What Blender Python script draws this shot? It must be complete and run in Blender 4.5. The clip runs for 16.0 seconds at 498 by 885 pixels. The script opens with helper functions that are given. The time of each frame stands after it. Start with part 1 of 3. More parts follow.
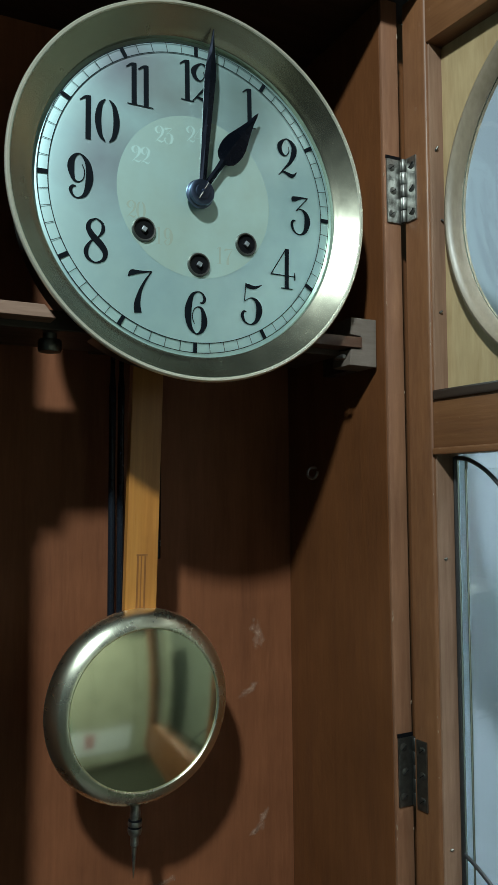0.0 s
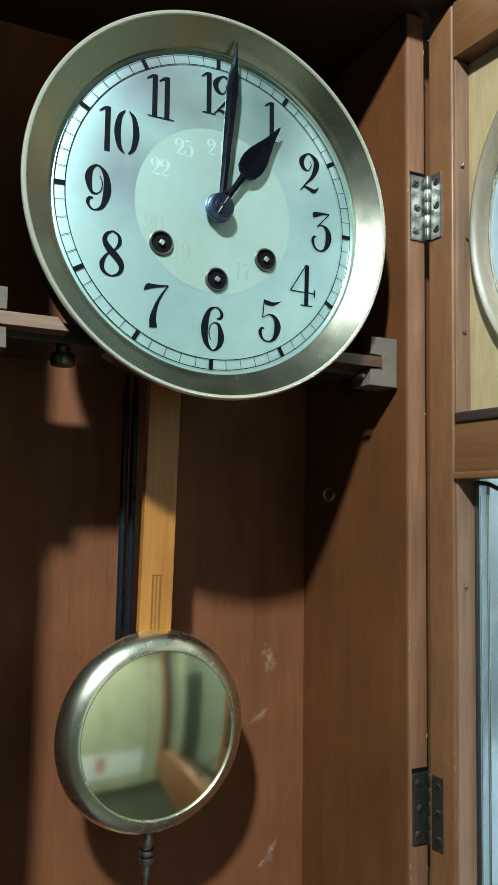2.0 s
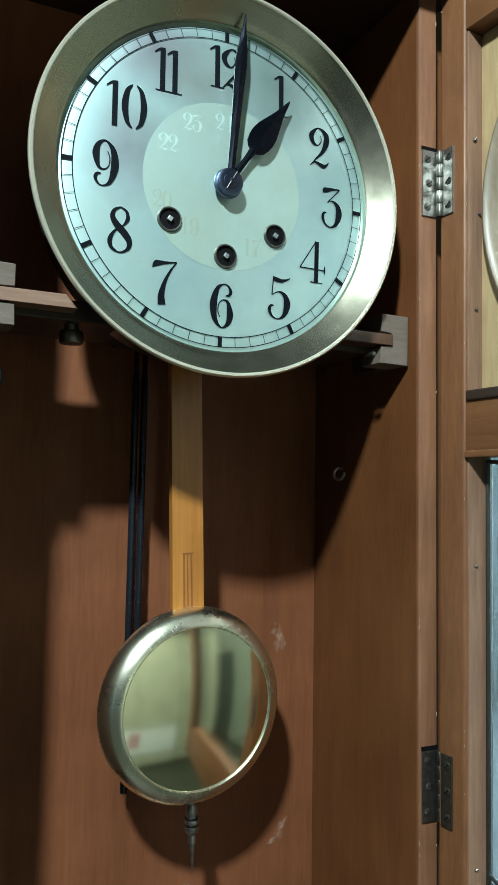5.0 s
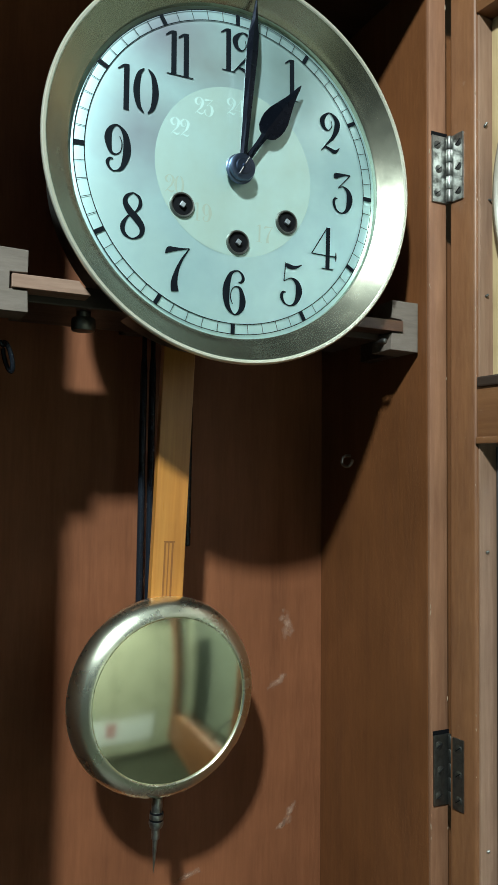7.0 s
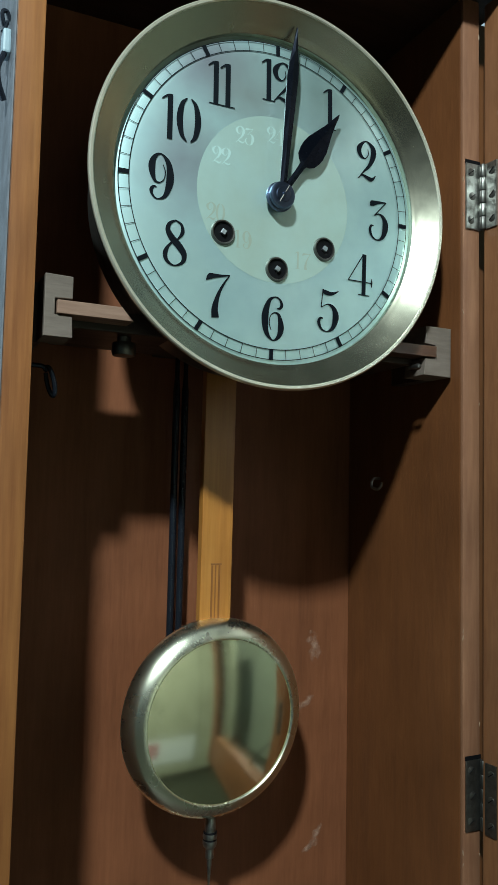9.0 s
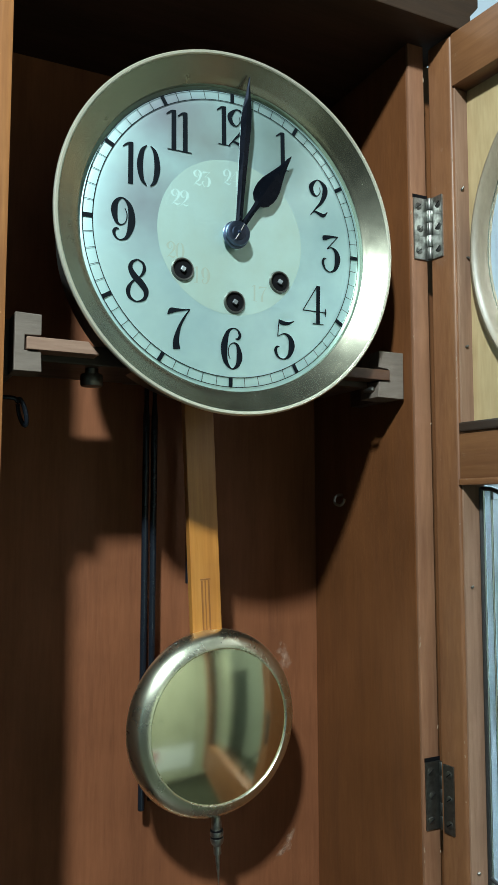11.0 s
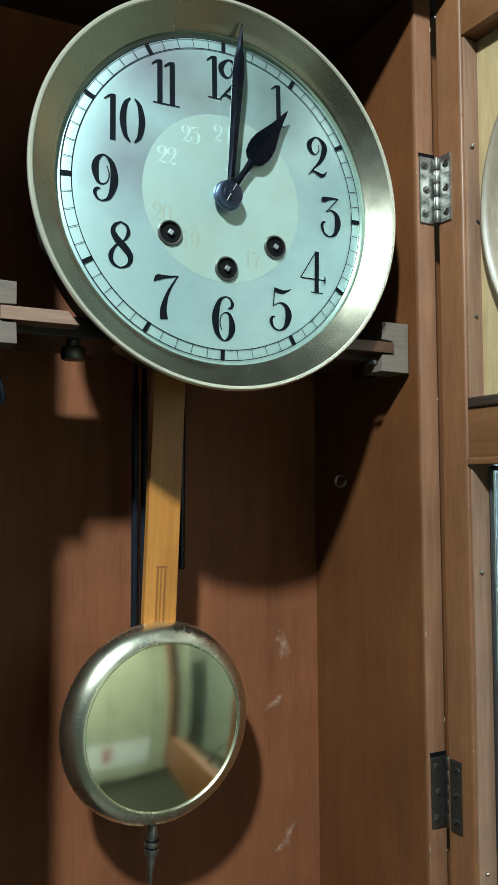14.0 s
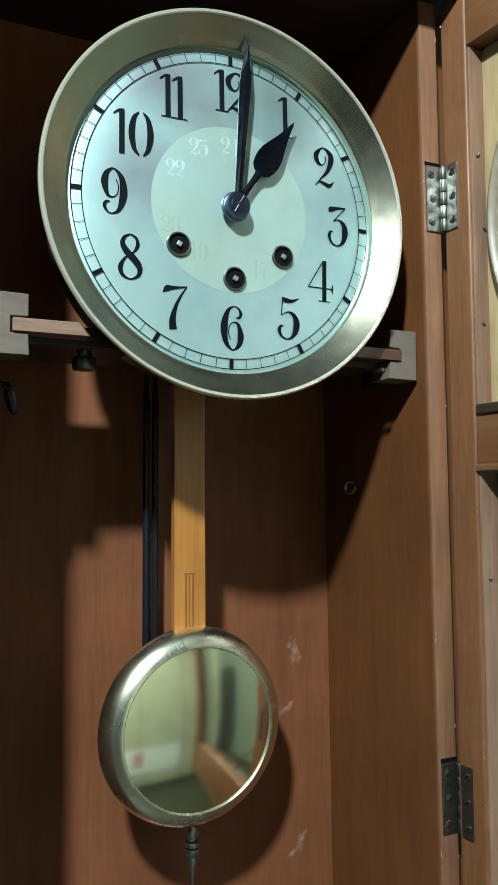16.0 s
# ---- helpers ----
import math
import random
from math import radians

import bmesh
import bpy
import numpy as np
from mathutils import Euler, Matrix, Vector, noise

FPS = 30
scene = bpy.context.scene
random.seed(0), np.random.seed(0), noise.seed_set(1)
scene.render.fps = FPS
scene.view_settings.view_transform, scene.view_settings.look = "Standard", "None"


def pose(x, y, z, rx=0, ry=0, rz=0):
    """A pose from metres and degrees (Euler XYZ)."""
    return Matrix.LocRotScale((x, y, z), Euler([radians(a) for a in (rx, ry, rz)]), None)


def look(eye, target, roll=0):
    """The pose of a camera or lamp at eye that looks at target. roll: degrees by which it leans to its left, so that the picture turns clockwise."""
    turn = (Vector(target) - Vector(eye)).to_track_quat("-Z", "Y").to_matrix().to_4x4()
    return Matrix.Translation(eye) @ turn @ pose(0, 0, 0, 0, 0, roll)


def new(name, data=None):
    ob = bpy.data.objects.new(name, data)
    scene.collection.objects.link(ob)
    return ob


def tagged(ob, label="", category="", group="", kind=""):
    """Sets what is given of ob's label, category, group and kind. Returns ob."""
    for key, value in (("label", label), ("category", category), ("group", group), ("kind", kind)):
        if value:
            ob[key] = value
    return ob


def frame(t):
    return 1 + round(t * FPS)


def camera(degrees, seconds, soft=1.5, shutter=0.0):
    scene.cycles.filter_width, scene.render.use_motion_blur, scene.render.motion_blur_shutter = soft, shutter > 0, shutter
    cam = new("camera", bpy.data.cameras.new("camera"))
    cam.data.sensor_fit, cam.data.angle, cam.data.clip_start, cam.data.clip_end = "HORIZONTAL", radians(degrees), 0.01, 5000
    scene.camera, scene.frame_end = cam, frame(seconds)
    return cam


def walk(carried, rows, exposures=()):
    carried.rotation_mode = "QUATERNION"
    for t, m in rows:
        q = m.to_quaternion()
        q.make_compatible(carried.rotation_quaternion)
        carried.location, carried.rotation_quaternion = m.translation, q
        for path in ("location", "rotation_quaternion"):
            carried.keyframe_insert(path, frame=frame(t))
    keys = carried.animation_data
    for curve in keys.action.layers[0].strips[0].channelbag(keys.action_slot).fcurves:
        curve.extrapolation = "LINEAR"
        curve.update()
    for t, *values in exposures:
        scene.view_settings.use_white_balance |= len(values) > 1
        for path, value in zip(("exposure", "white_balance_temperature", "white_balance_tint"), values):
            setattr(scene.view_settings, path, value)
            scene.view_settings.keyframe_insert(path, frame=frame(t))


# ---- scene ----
cam = camera(35.5, 16.0, soft=1.0)
PATH = [
    (0, (-0.173, -0.416, -0.174), (0.717, 1.37, -0.047), -0.1),
    (0.5, (-0.166, -0.404, -0.174), (0.718, 1.387, -0.054), 0.4),
    (1, (-0.162, -0.394, -0.173), (0.713, 1.4, -0.04), 0.5),
    (1.5, (-0.161, -0.398, -0.173), (0.691, 1.404, -0.01), 0.8),
    (2, (-0.167, -0.405, -0.171), (0.684, 1.397, -0.003), 1.2),
    (2.5, (-0.165, -0.403, -0.172), (0.675, 1.406, -0.017), 1.1),
    (3, (-0.164, -0.391, -0.171), (0.665, 1.423, -0.026), 1.5),
    (3.5, (-0.162, -0.399, -0.17), (0.683, 1.407, -0.006), 0.9),
    (4, (-0.163, -0.404, -0.171), (0.657, 1.412, -0.01), 1.3),
    (6.5, (-0.17, -0.402, -0.178), (0.674, 1.409, -0.094), 0.9),
    (7, (-0.177, -0.397, -0.175), (0.676, 1.409, -0.078), 0.9),
    (7.5, (-0.188, -0.398, -0.171), (0.676, 1.401, -0.045), 1.3),
    (8, (-0.195, -0.395, -0.168), (0.659, 1.408, -0.03), 1.4),
    (8.5, (-0.193, -0.391, -0.169), (0.646, 1.421, -0.049), 1.1),
    (9, (-0.196, -0.392, -0.168), (0.647, 1.417, -0.042), 1.4),
    (9.5, (-0.195, -0.397, -0.166), (0.661, 1.406, -0.037), 0.9),
    (10, (-0.193, -0.409, -0.164), (0.68, 1.383, -0.004), 0.3),
    (10.2, (-0.195, -0.412, -0.164), (0.684, 1.376, 0.003), 0.2),
    (12.3, (-0.184, -0.438, -0.165), (0.65, 1.376, -0.043), 0.1),
    (12.5, (-0.182, -0.43, -0.167), (0.652, 1.384, -0.054), 0.0),
    (13, (-0.177, -0.411, -0.166), (0.641, 1.411, -0.06), 0.1),
    (13.5, (-0.174, -0.4, -0.167), (0.664, 1.413, -0.063), 0.0),
    (14, (-0.174, -0.399, -0.164), (0.683, 1.404, -0.051), 0.0),
    (14.5, (-0.172, -0.398, -0.166), (0.67, 1.412, -0.055), -0.1),
    (15, (-0.174, -0.397, -0.165), (0.674, 1.411, -0.055), -0.0),
    (15.5, (-0.173, -0.401, -0.165), (0.656, 1.415, -0.042), -0.1),
    (16, (-0.174, -0.404, -0.163), (0.653, 1.412, -0.035), -0.3),
]
STOPS = [(0, -0.28), (0.5, -0.16), (1, -0.54), (1.5, -0.58), (2, 0.42), (2.5, 0.57), (3, 0.44), (3.5, 0.55), (4, 0.30), (6.5, 0.55), (7, 0.47),
         (7.5, 0.44), (8, 0.32), (8.5, 0.10), (9, 0.02), (9.5, 0.00), (10, 0.34), (12.5, 0.42), (13, 0.36), (13.5, -0.18), (14, 0.44), (14.5, 0.50), (15, 0.52), (16, 0.47)]
walk(cam, [(t, look(eye, target, roll)) for t, eye, target, roll in PATH], STOPS)

# ---- world, light, exposure ----
world = bpy.data.worlds.new("room_air")
scene.world = world
world.use_nodes = True
world.node_tree.nodes["Background"].inputs[0].default_value = (0.55, 0.7, 0.75, 1)
world.node_tree.nodes["Background"].inputs[1].default_value = 0.001

LAMP = (-0.585, -0.85, 0.685)          # the one bright bulb, up and in front of the clock
bulb = bpy.data.lights.new("bulb_light", "POINT")
bulb.energy, bulb.shadow_soft_size, bulb.color = 104.0, 0.042, (0.82, 1.0, 1.0)
new("bulb_light", bulb).location = LAMP


# ---- materials ----
def material(name):
    m = bpy.data.materials.new(name)
    m.use_nodes = True
    nt = m.node_tree
    return m, nt, nt.nodes["Principled BSDF"]


def node(nt, kind, **values):
    n = nt.nodes.new(kind)
    for key, v in values.items():
        n.inputs[key.replace("_", " ")].default_value = v
    return n


def ramp(nt, fac, stops):
    r = nt.nodes.new("ShaderNodeValToRGB")
    els = r.color_ramp.elements
    while len(els) < len(stops):
        els.new(0.5)
    for e, (p, c) in zip(els, stops):
        e.position, e.color = p, (*c, 1)
    nt.links.new(fac, r.inputs[0])
    return r.outputs[0]


def blend(nt, fac, a, b, mode="MIX"):
    mx = nt.nodes.new("ShaderNodeMix")
    mx.data_type, mx.blend_type = "RGBA", mode
    for sock, v in ((mx.inputs[0], fac), (mx.inputs[6], a), (mx.inputs[7], b)):
        if isinstance(v, bpy.types.NodeSocket):
            nt.links.new(v, sock)
        else:
            sock.default_value = v if not isinstance(v, tuple) else (*v, 1)
    return mx.outputs[2]


def coords(nt, scale, turn=(0, 0, 0)):
    tc = nt.nodes.new("ShaderNodeTexCoord")
    mp = nt.nodes.new("ShaderNodeMapping")
    mp.inputs["Scale"].default_value = scale
    mp.inputs["Rotation"].default_value = turn
    nt.links.new(tc.outputs["Object"], mp.inputs[0])
    return mp.outputs[0]


def noise_at(nt, where, scale, detail=4, rough=0.55):
    n = node(nt, "ShaderNodeTexNoise", Scale=scale, Detail=detail, Roughness=rough)
    nt.links.new(where, n.inputs["Vector"])
    return n.outputs[0]


def bump(nt, bsdf, height, strength, distance=0.0005):
    b = node(nt, "ShaderNodeBump", Strength=strength, Distance=distance)
    nt.links.new(height, b.inputs["Height"])
    nt.links.new(b.outputs[0], bsdf.inputs["Normal"])


def wood(name, dark, mid, light, rough=0.45, grain="z", coat=0.0, stretch=14.0, worn=0.0, spec=0.5):
    """Sawn and stained wood with grain along one axis, pores, stains and rubbed places."""
    dark, mid, light = (tuple(0.53 * v for v in c) for c in (dark, mid, light))
    m, nt, p = material(name)
    s = {"z": (1, 1, 1 / stretch), "x": (1 / stretch, 1, 1), "y": (1, 1 / stretch, 1)}[grain]
    where, plain = coords(nt, s), coords(nt, (1, 1, 1))
    fine, broad, blot = noise_at(nt, where, 420, 6, 0.6), noise_at(nt, where, 70, 5, 0.6), noise_at(nt, plain, 14, 4)
    c = ramp(nt, broad, ((0.3, dark), (0.5, mid), (0.72, light)))
    c = blend(nt, 0.36, c, ramp(nt, fine, ((0.35, dark), (0.65, light))))
    c = blend(nt, 0.5, c, ramp(nt, blot, ((0.3, (0.62, 0.58, 0.55)), (0.7, (1.15, 1.12, 1.1)))), "MULTIPLY")
    if worn:
        spots = noise_at(nt, plain, 160, 3, 0.7)
        c = blend(nt, ramp(nt, spots, ((0.66, (0, 0, 0)), (0.74, (worn, worn, worn)))), c, (0.42, 0.33, 0.26))
    nt.links.new(c, p.inputs["Base Color"])
    p.inputs["Coat Weight"].default_value = coat
    p.inputs["Coat Roughness"].default_value = 0.3
    p.inputs["Specular IOR Level"].default_value = spec
    nt.links.new(ramp(nt, broad, ((0.3, (rough + 0.12,) * 3), (0.7, (rough - 0.08,) * 3))), p.inputs["Roughness"])
    bump(nt, p, fine, 0.26)
    return m


def brushed(nt, p, amount):
    """Fine turning marks round the y axis draw the gloss out across them."""
    t = nt.nodes.new("ShaderNodeTangent")
    t.direction_type, t.axis = "RADIAL", "Y"
    nt.links.new(t.outputs[0], p.inputs["Tangent"])
    p.inputs["Anisotropic"].default_value = amount
    p.inputs["Anisotropic Rotation"].default_value = 0.25


def metal(name, color, rough, blotch=0.12, tint=(0.5, 0.42, 0.3), scale=60, metallic=1.0, turned=0.0):
    m, nt, p = material(name)
    plain = coords(nt, (1, 1, 1))
    a, b = noise_at(nt, plain, scale, 5, 0.6), noise_at(nt, plain, scale * 9, 3, 0.6)
    c = blend(nt, ramp(nt, a, ((0.45, (0, 0, 0)), (0.75, (blotch * 3,) * 3))), color, tint)
    nt.links.new(c, p.inputs["Base Color"])
    p.inputs["Metallic"].default_value = metallic
    nt.links.new(ramp(nt, a, ((0.3, (rough * 0.9,) * 3), (0.75, (min(rough * 1.2, 0.9),) * 3))), p.inputs["Roughness"])
    bump(nt, p, b, 0.03, 0.0001)
    if turned:
        brushed(nt, p, turned)
    return m


def paint(name, color, rough=0.7, vary=0.08, scale=6.0, relief=0.1, spec=0.5):
    m, nt, p = material(name)
    plain = coords(nt, (1, 1, 1))
    a, b = noise_at(nt, plain, scale, 5), noise_at(nt, plain, scale * 40, 4)
    lo, hi = tuple(v * (1 - vary) for v in color), tuple(min(v * (1 + vary), 1) for v in color)
    nt.links.new(ramp(nt, a, ((0.3, lo), (0.7, hi))), p.inputs["Base Color"])
    p.inputs["Roughness"].default_value = rough
    p.inputs["Specular IOR Level"].default_value = spec
    bump(nt, p, b, relief, 0.001)
    return m


def glass(name, tint=(0.97, 0.99, 1.0), rough=0.02):
    m, nt, p = material(name)
    p.inputs["Base Color"].default_value = (*tint, 1)
    p.inputs["Transmission Weight"].default_value, p.inputs["Roughness"].default_value = 1.0, rough
    p.inputs["IOR"].default_value, p.inputs["Specular IOR Level"].default_value = 1.45, 0.25
    bump(nt, p, noise_at(nt, coords(nt, (1, 1, 1)), 25, 2), 0.05, 0.0008)
    return m


M_BACK = wood("stained_backboard", (0.273, 0.094, 0.041), (0.363, 0.128, 0.058), (0.417, 0.152, 0.071), 0.55, "z", 0.0, 12, 0.0, 0.2)
M_SIDE = wood("stained_side_wood", (0.200, 0.070, 0.025), (0.245, 0.088, 0.031), (0.285, 0.104, 0.038), 0.46, "z", 0.05, 9, 0.0, 0.3)
M_EDGE = wood("bare_edge_wood", (0.280, 0.113, 0.055), (0.400, 0.176, 0.092), (0.500, 0.240, 0.132), 0.6, "z", 0.0, 12)
M_PINE = wood("orange_pine_edge", (0.250, 0.083, 0.023), (0.400, 0.145, 0.041), (0.520, 0.215, 0.064), 0.68, "z", 0.0, 20, 0.0, 0.25)
M_DOOR = wood("stained_door_wood", (0.237, 0.087, 0.033), (0.330, 0.132, 0.052), (0.412, 0.180, 0.078), 0.5, "z", 0.08, 8, 0.12)
M_RAIL = wood("stained_rail_wood", (0.230, 0.087, 0.033), (0.320, 0.130, 0.051), (0.400, 0.177, 0.076), 0.46, "x", 0.15, 14, 0.3)
M_REBATE = wood("pink_rebate_wood", (0.320, 0.161, 0.097), (0.450, 0.253, 0.164), (0.550, 0.327, 0.223), 0.6, "z", 0.0, 14)
M_PALE = wood("pale_panel_wood", (0.56, 0.38, 0.185), (0.74, 0.53, 0.28), (0.86, 0.65, 0.37), 0.5, "z", 0.1, 10)
M_RING = wood("greyed_ring_wood", (0.272, 0.207, 0.136), (0.374, 0.299, 0.208), (0.459, 0.373, 0.272), 0.42, "z", 0.2, 4)
M_BLOCK = wood("grey_block_wood", (0.171, 0.130, 0.104), (0.247, 0.191, 0.156), (0.304, 0.242, 0.203), 0.7, "x", 0.0, 6)
M_BAR = wood("pink_bar_wood", (0.312, 0.166, 0.112), (0.468, 0.274, 0.189), (0.577, 0.360, 0.266), 0.6, "x", 0.0, 10)
# Darker copy of the bar wood, with the bezel's shadow put into its colour.
M_SHADEBAR = wood("shaded_bar_wood", (0.074, 0.028, 0.012), (0.118, 0.045, 0.019), (0.155, 0.063, 0.029), 0.6, "x", 0.0, 10)
M_ROD = wood("varnished_rod_pine", (0.534, 0.186, 0.029), (0.767, 0.291, 0.051), (0.883, 0.387, 0.086), 0.35, "z", 0.4, 22)
M_SLIT = wood("brown_rod_mark", (0.32, 0.105, 0.022), (0.42, 0.150, 0.034), (0.50, 0.20, 0.05), 0.5, "z", 0.2, 10)
M_DARKWOOD = wood("dark_board_wood", (0.035, 0.017, 0.010), (0.06, 0.03, 0.018), (0.085, 0.045, 0.028), 0.5, "x", 0.1, 10)
M_BEZEL = metal("nickelled_bezel", (0.395, 0.385, 0.305), 0.24, 0.06, (0.30, 0.27, 0.18), 45)
M_RIM = metal("bright_bezel_rim", (0.84, 0.80, 0.66), 0.34, 0.05, (0.45, 0.38, 0.24), 80, 0.75)
M_BRASS = metal("polished_brass_bob", (0.97, 0.94, 0.71), 0.10, 0.03, (0.60, 0.52, 0.3), 40)
M_BOBRIM = metal("tarnished_brass_rim", (0.94, 0.94, 0.76), 0.27, 0.05, (0.45, 0.36, 0.20), 55)
M_STEEL = metal("dull_steel", (0.37, 0.37, 0.35), 0.36, 0.33, (0.08, 0.075, 0.065), 190)
M_OLDSTEEL = metal("dark_patinated_steel", (0.17, 0.165, 0.155), 0.42, 0.25, (0.06, 0.05, 0.045), 140)
M_BLUED = metal("blued_steel", (0.008, 0.011, 0.020), 0.26, 0.1, (0.014, 0.014, 0.02), 90, 0.8)
M_HUB = metal("blued_hub_steel", (0.10, 0.13, 0.21), 0.30, 0.1, (0.06, 0.07, 0.12), 160)
M_BRIGHT = metal("bright_arbor_steel", (0.50, 0.55, 0.60), 0.45, 0.05)
M_BLACK = metal("black_gong_rod", (0.022, 0.028, 0.040), 0.24, 0.1, (0.01, 0.01, 0.015), 70, 0.6)
M_LEAD = metal("dark_lead_came", (0.10, 0.10, 0.105), 0.5, 0.2, (0.05, 0.05, 0.05), 90)
M_INK = paint("black_dial_ink", (0.004, 0.006, 0.009), 0.6, 0.2, 200, 0.05, 0.06)
# Near-black paints the shade of hollows and grooves, and marks the beat scale.
M_SHADE_MARK = paint("black_shade_and_marks", (0.004, 0.004, 0.005), 0.6, 0.1, 50, 0.0, 0.1)
M_WALL = paint("pale_blue_wall_paint", (0.42, 0.49, 0.58), 0.75, 0.06, 3.0)
# Near-black for the unseen south wall and ceiling, so little light bounces back.
M_NEARBLACK = paint("near_black_room_paint", (0.03, 0.033, 0.03), 0.8, 0.05, 2.0)
M_FLOOR = wood("room_floor_boards", (0.084, 0.090, 0.063), (0.126, 0.135, 0.091), (0.168, 0.180, 0.126), 0.4, "x", 0.2, 10)
# Teal of the unseen west wall, set to brighten the bob's rim.
M_WEST = paint("dull_teal_wall_paint", (0.17, 0.23, 0.23), 0.75, 0.06, 3.0)
M_CABINET = paint("pale_green_paint", (0.47, 0.46, 0.32), 0.5, 0.12, 5.0)
# Green of the unseen east wall, set to lighten the bob's mirror image.
M_EAST = paint("pale_green_wall_paint", (0.40, 0.43, 0.32), 0.7, 0.06, 3.0)
M_PAPER = paint("white_paper", (0.80, 0.80, 0.77), 0.8, 0.03, 20.0)
M_TEAL = paint("teal_paper", (0.10, 0.30, 0.26), 0.8, 0.05, 20.0)
M_PINK = paint("pink_paper", (0.55, 0.20, 0.20), 0.8, 0.05, 20.0)
M_GLASS = glass("old_window_glass")
M_BEVEL = glass("bevelled_edge_glass", (0.86, 0.95, 1.0), 0.12)
M_CHIP = paint("bare_chipped_wood", (0.27, 0.18, 0.12), 0.8, 0.2, 300, 0.2)
M_BONE = metal("pale_lacquered_brass", (0.72, 0.66, 0.52), 0.4, 0.15, (0.35, 0.3, 0.2), 120, 0.35)
M_GREYBLUE = paint("grey_blue_side_skin", (0.11, 0.12, 0.14), 0.7, 0.35, 60, 0.2)
M_PALEBLUE = paint("pale_blue_plate", (0.24, 0.33, 0.38), 0.5, 0.1, 60, 0.1)


def scuff_paint(name, color):
    """A thin pale rub in the stain, patchy and fading out to its edge."""
    m, nt, p = material(name)
    tc = nt.nodes.new("ShaderNodeTexCoord")
    far = nt.nodes.new("ShaderNodeVectorMath")
    far.operation = "DISTANCE"
    nt.links.new(tc.outputs["UV"], far.inputs[0])
    far.inputs[1].default_value = (0.5, 0.5, 0)
    grain = noise_at(nt, coords(nt, (1, 1, 1)), 170, 3, 0.55)
    both = nt.nodes.new("ShaderNodeMath")
    both.operation = "MULTIPLY_ADD"
    nt.links.new(grain, both.inputs[0])
    both.inputs[1].default_value = 1.1
    nt.links.new(far.outputs["Value"], both.inputs[2])
    nt.links.new(ramp(nt, both.outputs[0], ((0.55, (0.6,) * 3), (0.95, (0, 0, 0)))), p.inputs["Alpha"])
    p.inputs["Base Color"].default_value = (*color, 1)
    p.inputs["Roughness"].default_value = 0.8
    return m


M_SCRATCH = scuff_paint("pale_scuff", (0.46, 0.27, 0.19))


def dial_metal(name, base, worn, rough, metallic=0.74, turned=0.0, tarnish=True):
    """Silvered dial plate: satin metal with soft cloudy tarnish, painted dull reflections and small specks."""
    m, nt, p = material(name)
    plain = coords(nt, (1, 1, 1))
    cloud, mist, speck = noise_at(nt, plain, 24, 4, 0.5), noise_at(nt, plain, 34, 3, 0.5), noise_at(nt, plain, 520, 2, 0.5)
    c = blend(nt, ramp(nt, cloud, ((0.34, (0, 0, 0)), (0.68, (0.9, 0.9, 0.9)))), base, worn)
    c = blend(nt, ramp(nt, speck, ((0.78, (0, 0, 0)), (0.90, (0.1, 0.1, 0.1)))), c, (0.25, 0.22, 0.16))
    if tarnish:
        tc = nt.nodes.new("ShaderNodeTexCoord")
        # Tarnish patches, and at the upper dial the room's dim reflection painted in.
        for where, size, tone in (((-0.045, 0.0, 0.072), 0.021, (0.31, 0.29, 0.36)), ((-0.058, 0.0, 0.012), 0.022, (0.36, 0.39, 0.45)), ((0.03, 0.0, 0.072), 0.026, (0.31, 0.43, 0.42)),
                                  ((-0.020, 0.0, 0.060), 0.018, (0.42, 0.47, 0.47))):
            far = nt.nodes.new("ShaderNodeVectorMath")
            far.operation = "DISTANCE"
            nt.links.new(tc.outputs["Object"], far.inputs[0])
            far.inputs[1].default_value = where
            edge = nt.nodes.new("ShaderNodeMath")
            edge.operation = "MULTIPLY_ADD"
            nt.links.new(mist, edge.inputs[0])
            edge.inputs[1].default_value = size * 1.5
            nt.links.new(far.outputs["Value"], edge.inputs[2])
            c = blend(nt, ramp(nt, edge.outputs[0], ((size * 0.7, (0.9, 0.9, 0.9)), (size * 2.3, (0, 0, 0)))), c, tone)
    nt.links.new(c, p.inputs["Base Color"])
    p.inputs["Metallic"].default_value = metallic
    p.inputs["Coat Weight"].default_value, p.inputs["Coat Roughness"].default_value = 0.25, 0.035
    nt.links.new(ramp(nt, cloud, ((0.3, (rough,) * 3), (0.75, (rough + 0.06,) * 3))), p.inputs["Roughness"])
    if turned:
        brushed(nt, p, turned)
    return m


M_DIAL = dial_metal("silvered_dial", (0.69, 0.95, 0.95), (0.51, 0.74, 0.78), 0.35, 0.82)
M_GHOST = dial_metal("worn_white_figure", (0.68, 0.94, 0.91), (0.62, 0.83, 0.77), 0.39, 0.60, 0.0, False)
M_GHOST2 = dial_metal("worn_brown_figure", (0.57, 0.71, 0.62), (0.53, 0.62, 0.52), 0.38, 0.70, 0.0, False)
M_CENTRE = dial_metal("matt_dial_centre", (0.62, 0.85, 0.81), (0.53, 0.69, 0.62), 0.36, 0.70, 0.0, False)


# ---- mesh helpers ----
def part(name, bm, mat, parent=None, label="", smooth=False, at=None):
    me = bpy.data.meshes.new(name)
    bmesh.ops.recalc_face_normals(bm, faces=bm.faces)
    bm.to_mesh(me)
    bm.free()
    me.materials.append(mat)
    if smooth:
        for f in me.polygons:
            f.use_smooth = True
        me.set_sharp_from_angle(angle=radians(38))
    return place(name, me, parent, label, at)


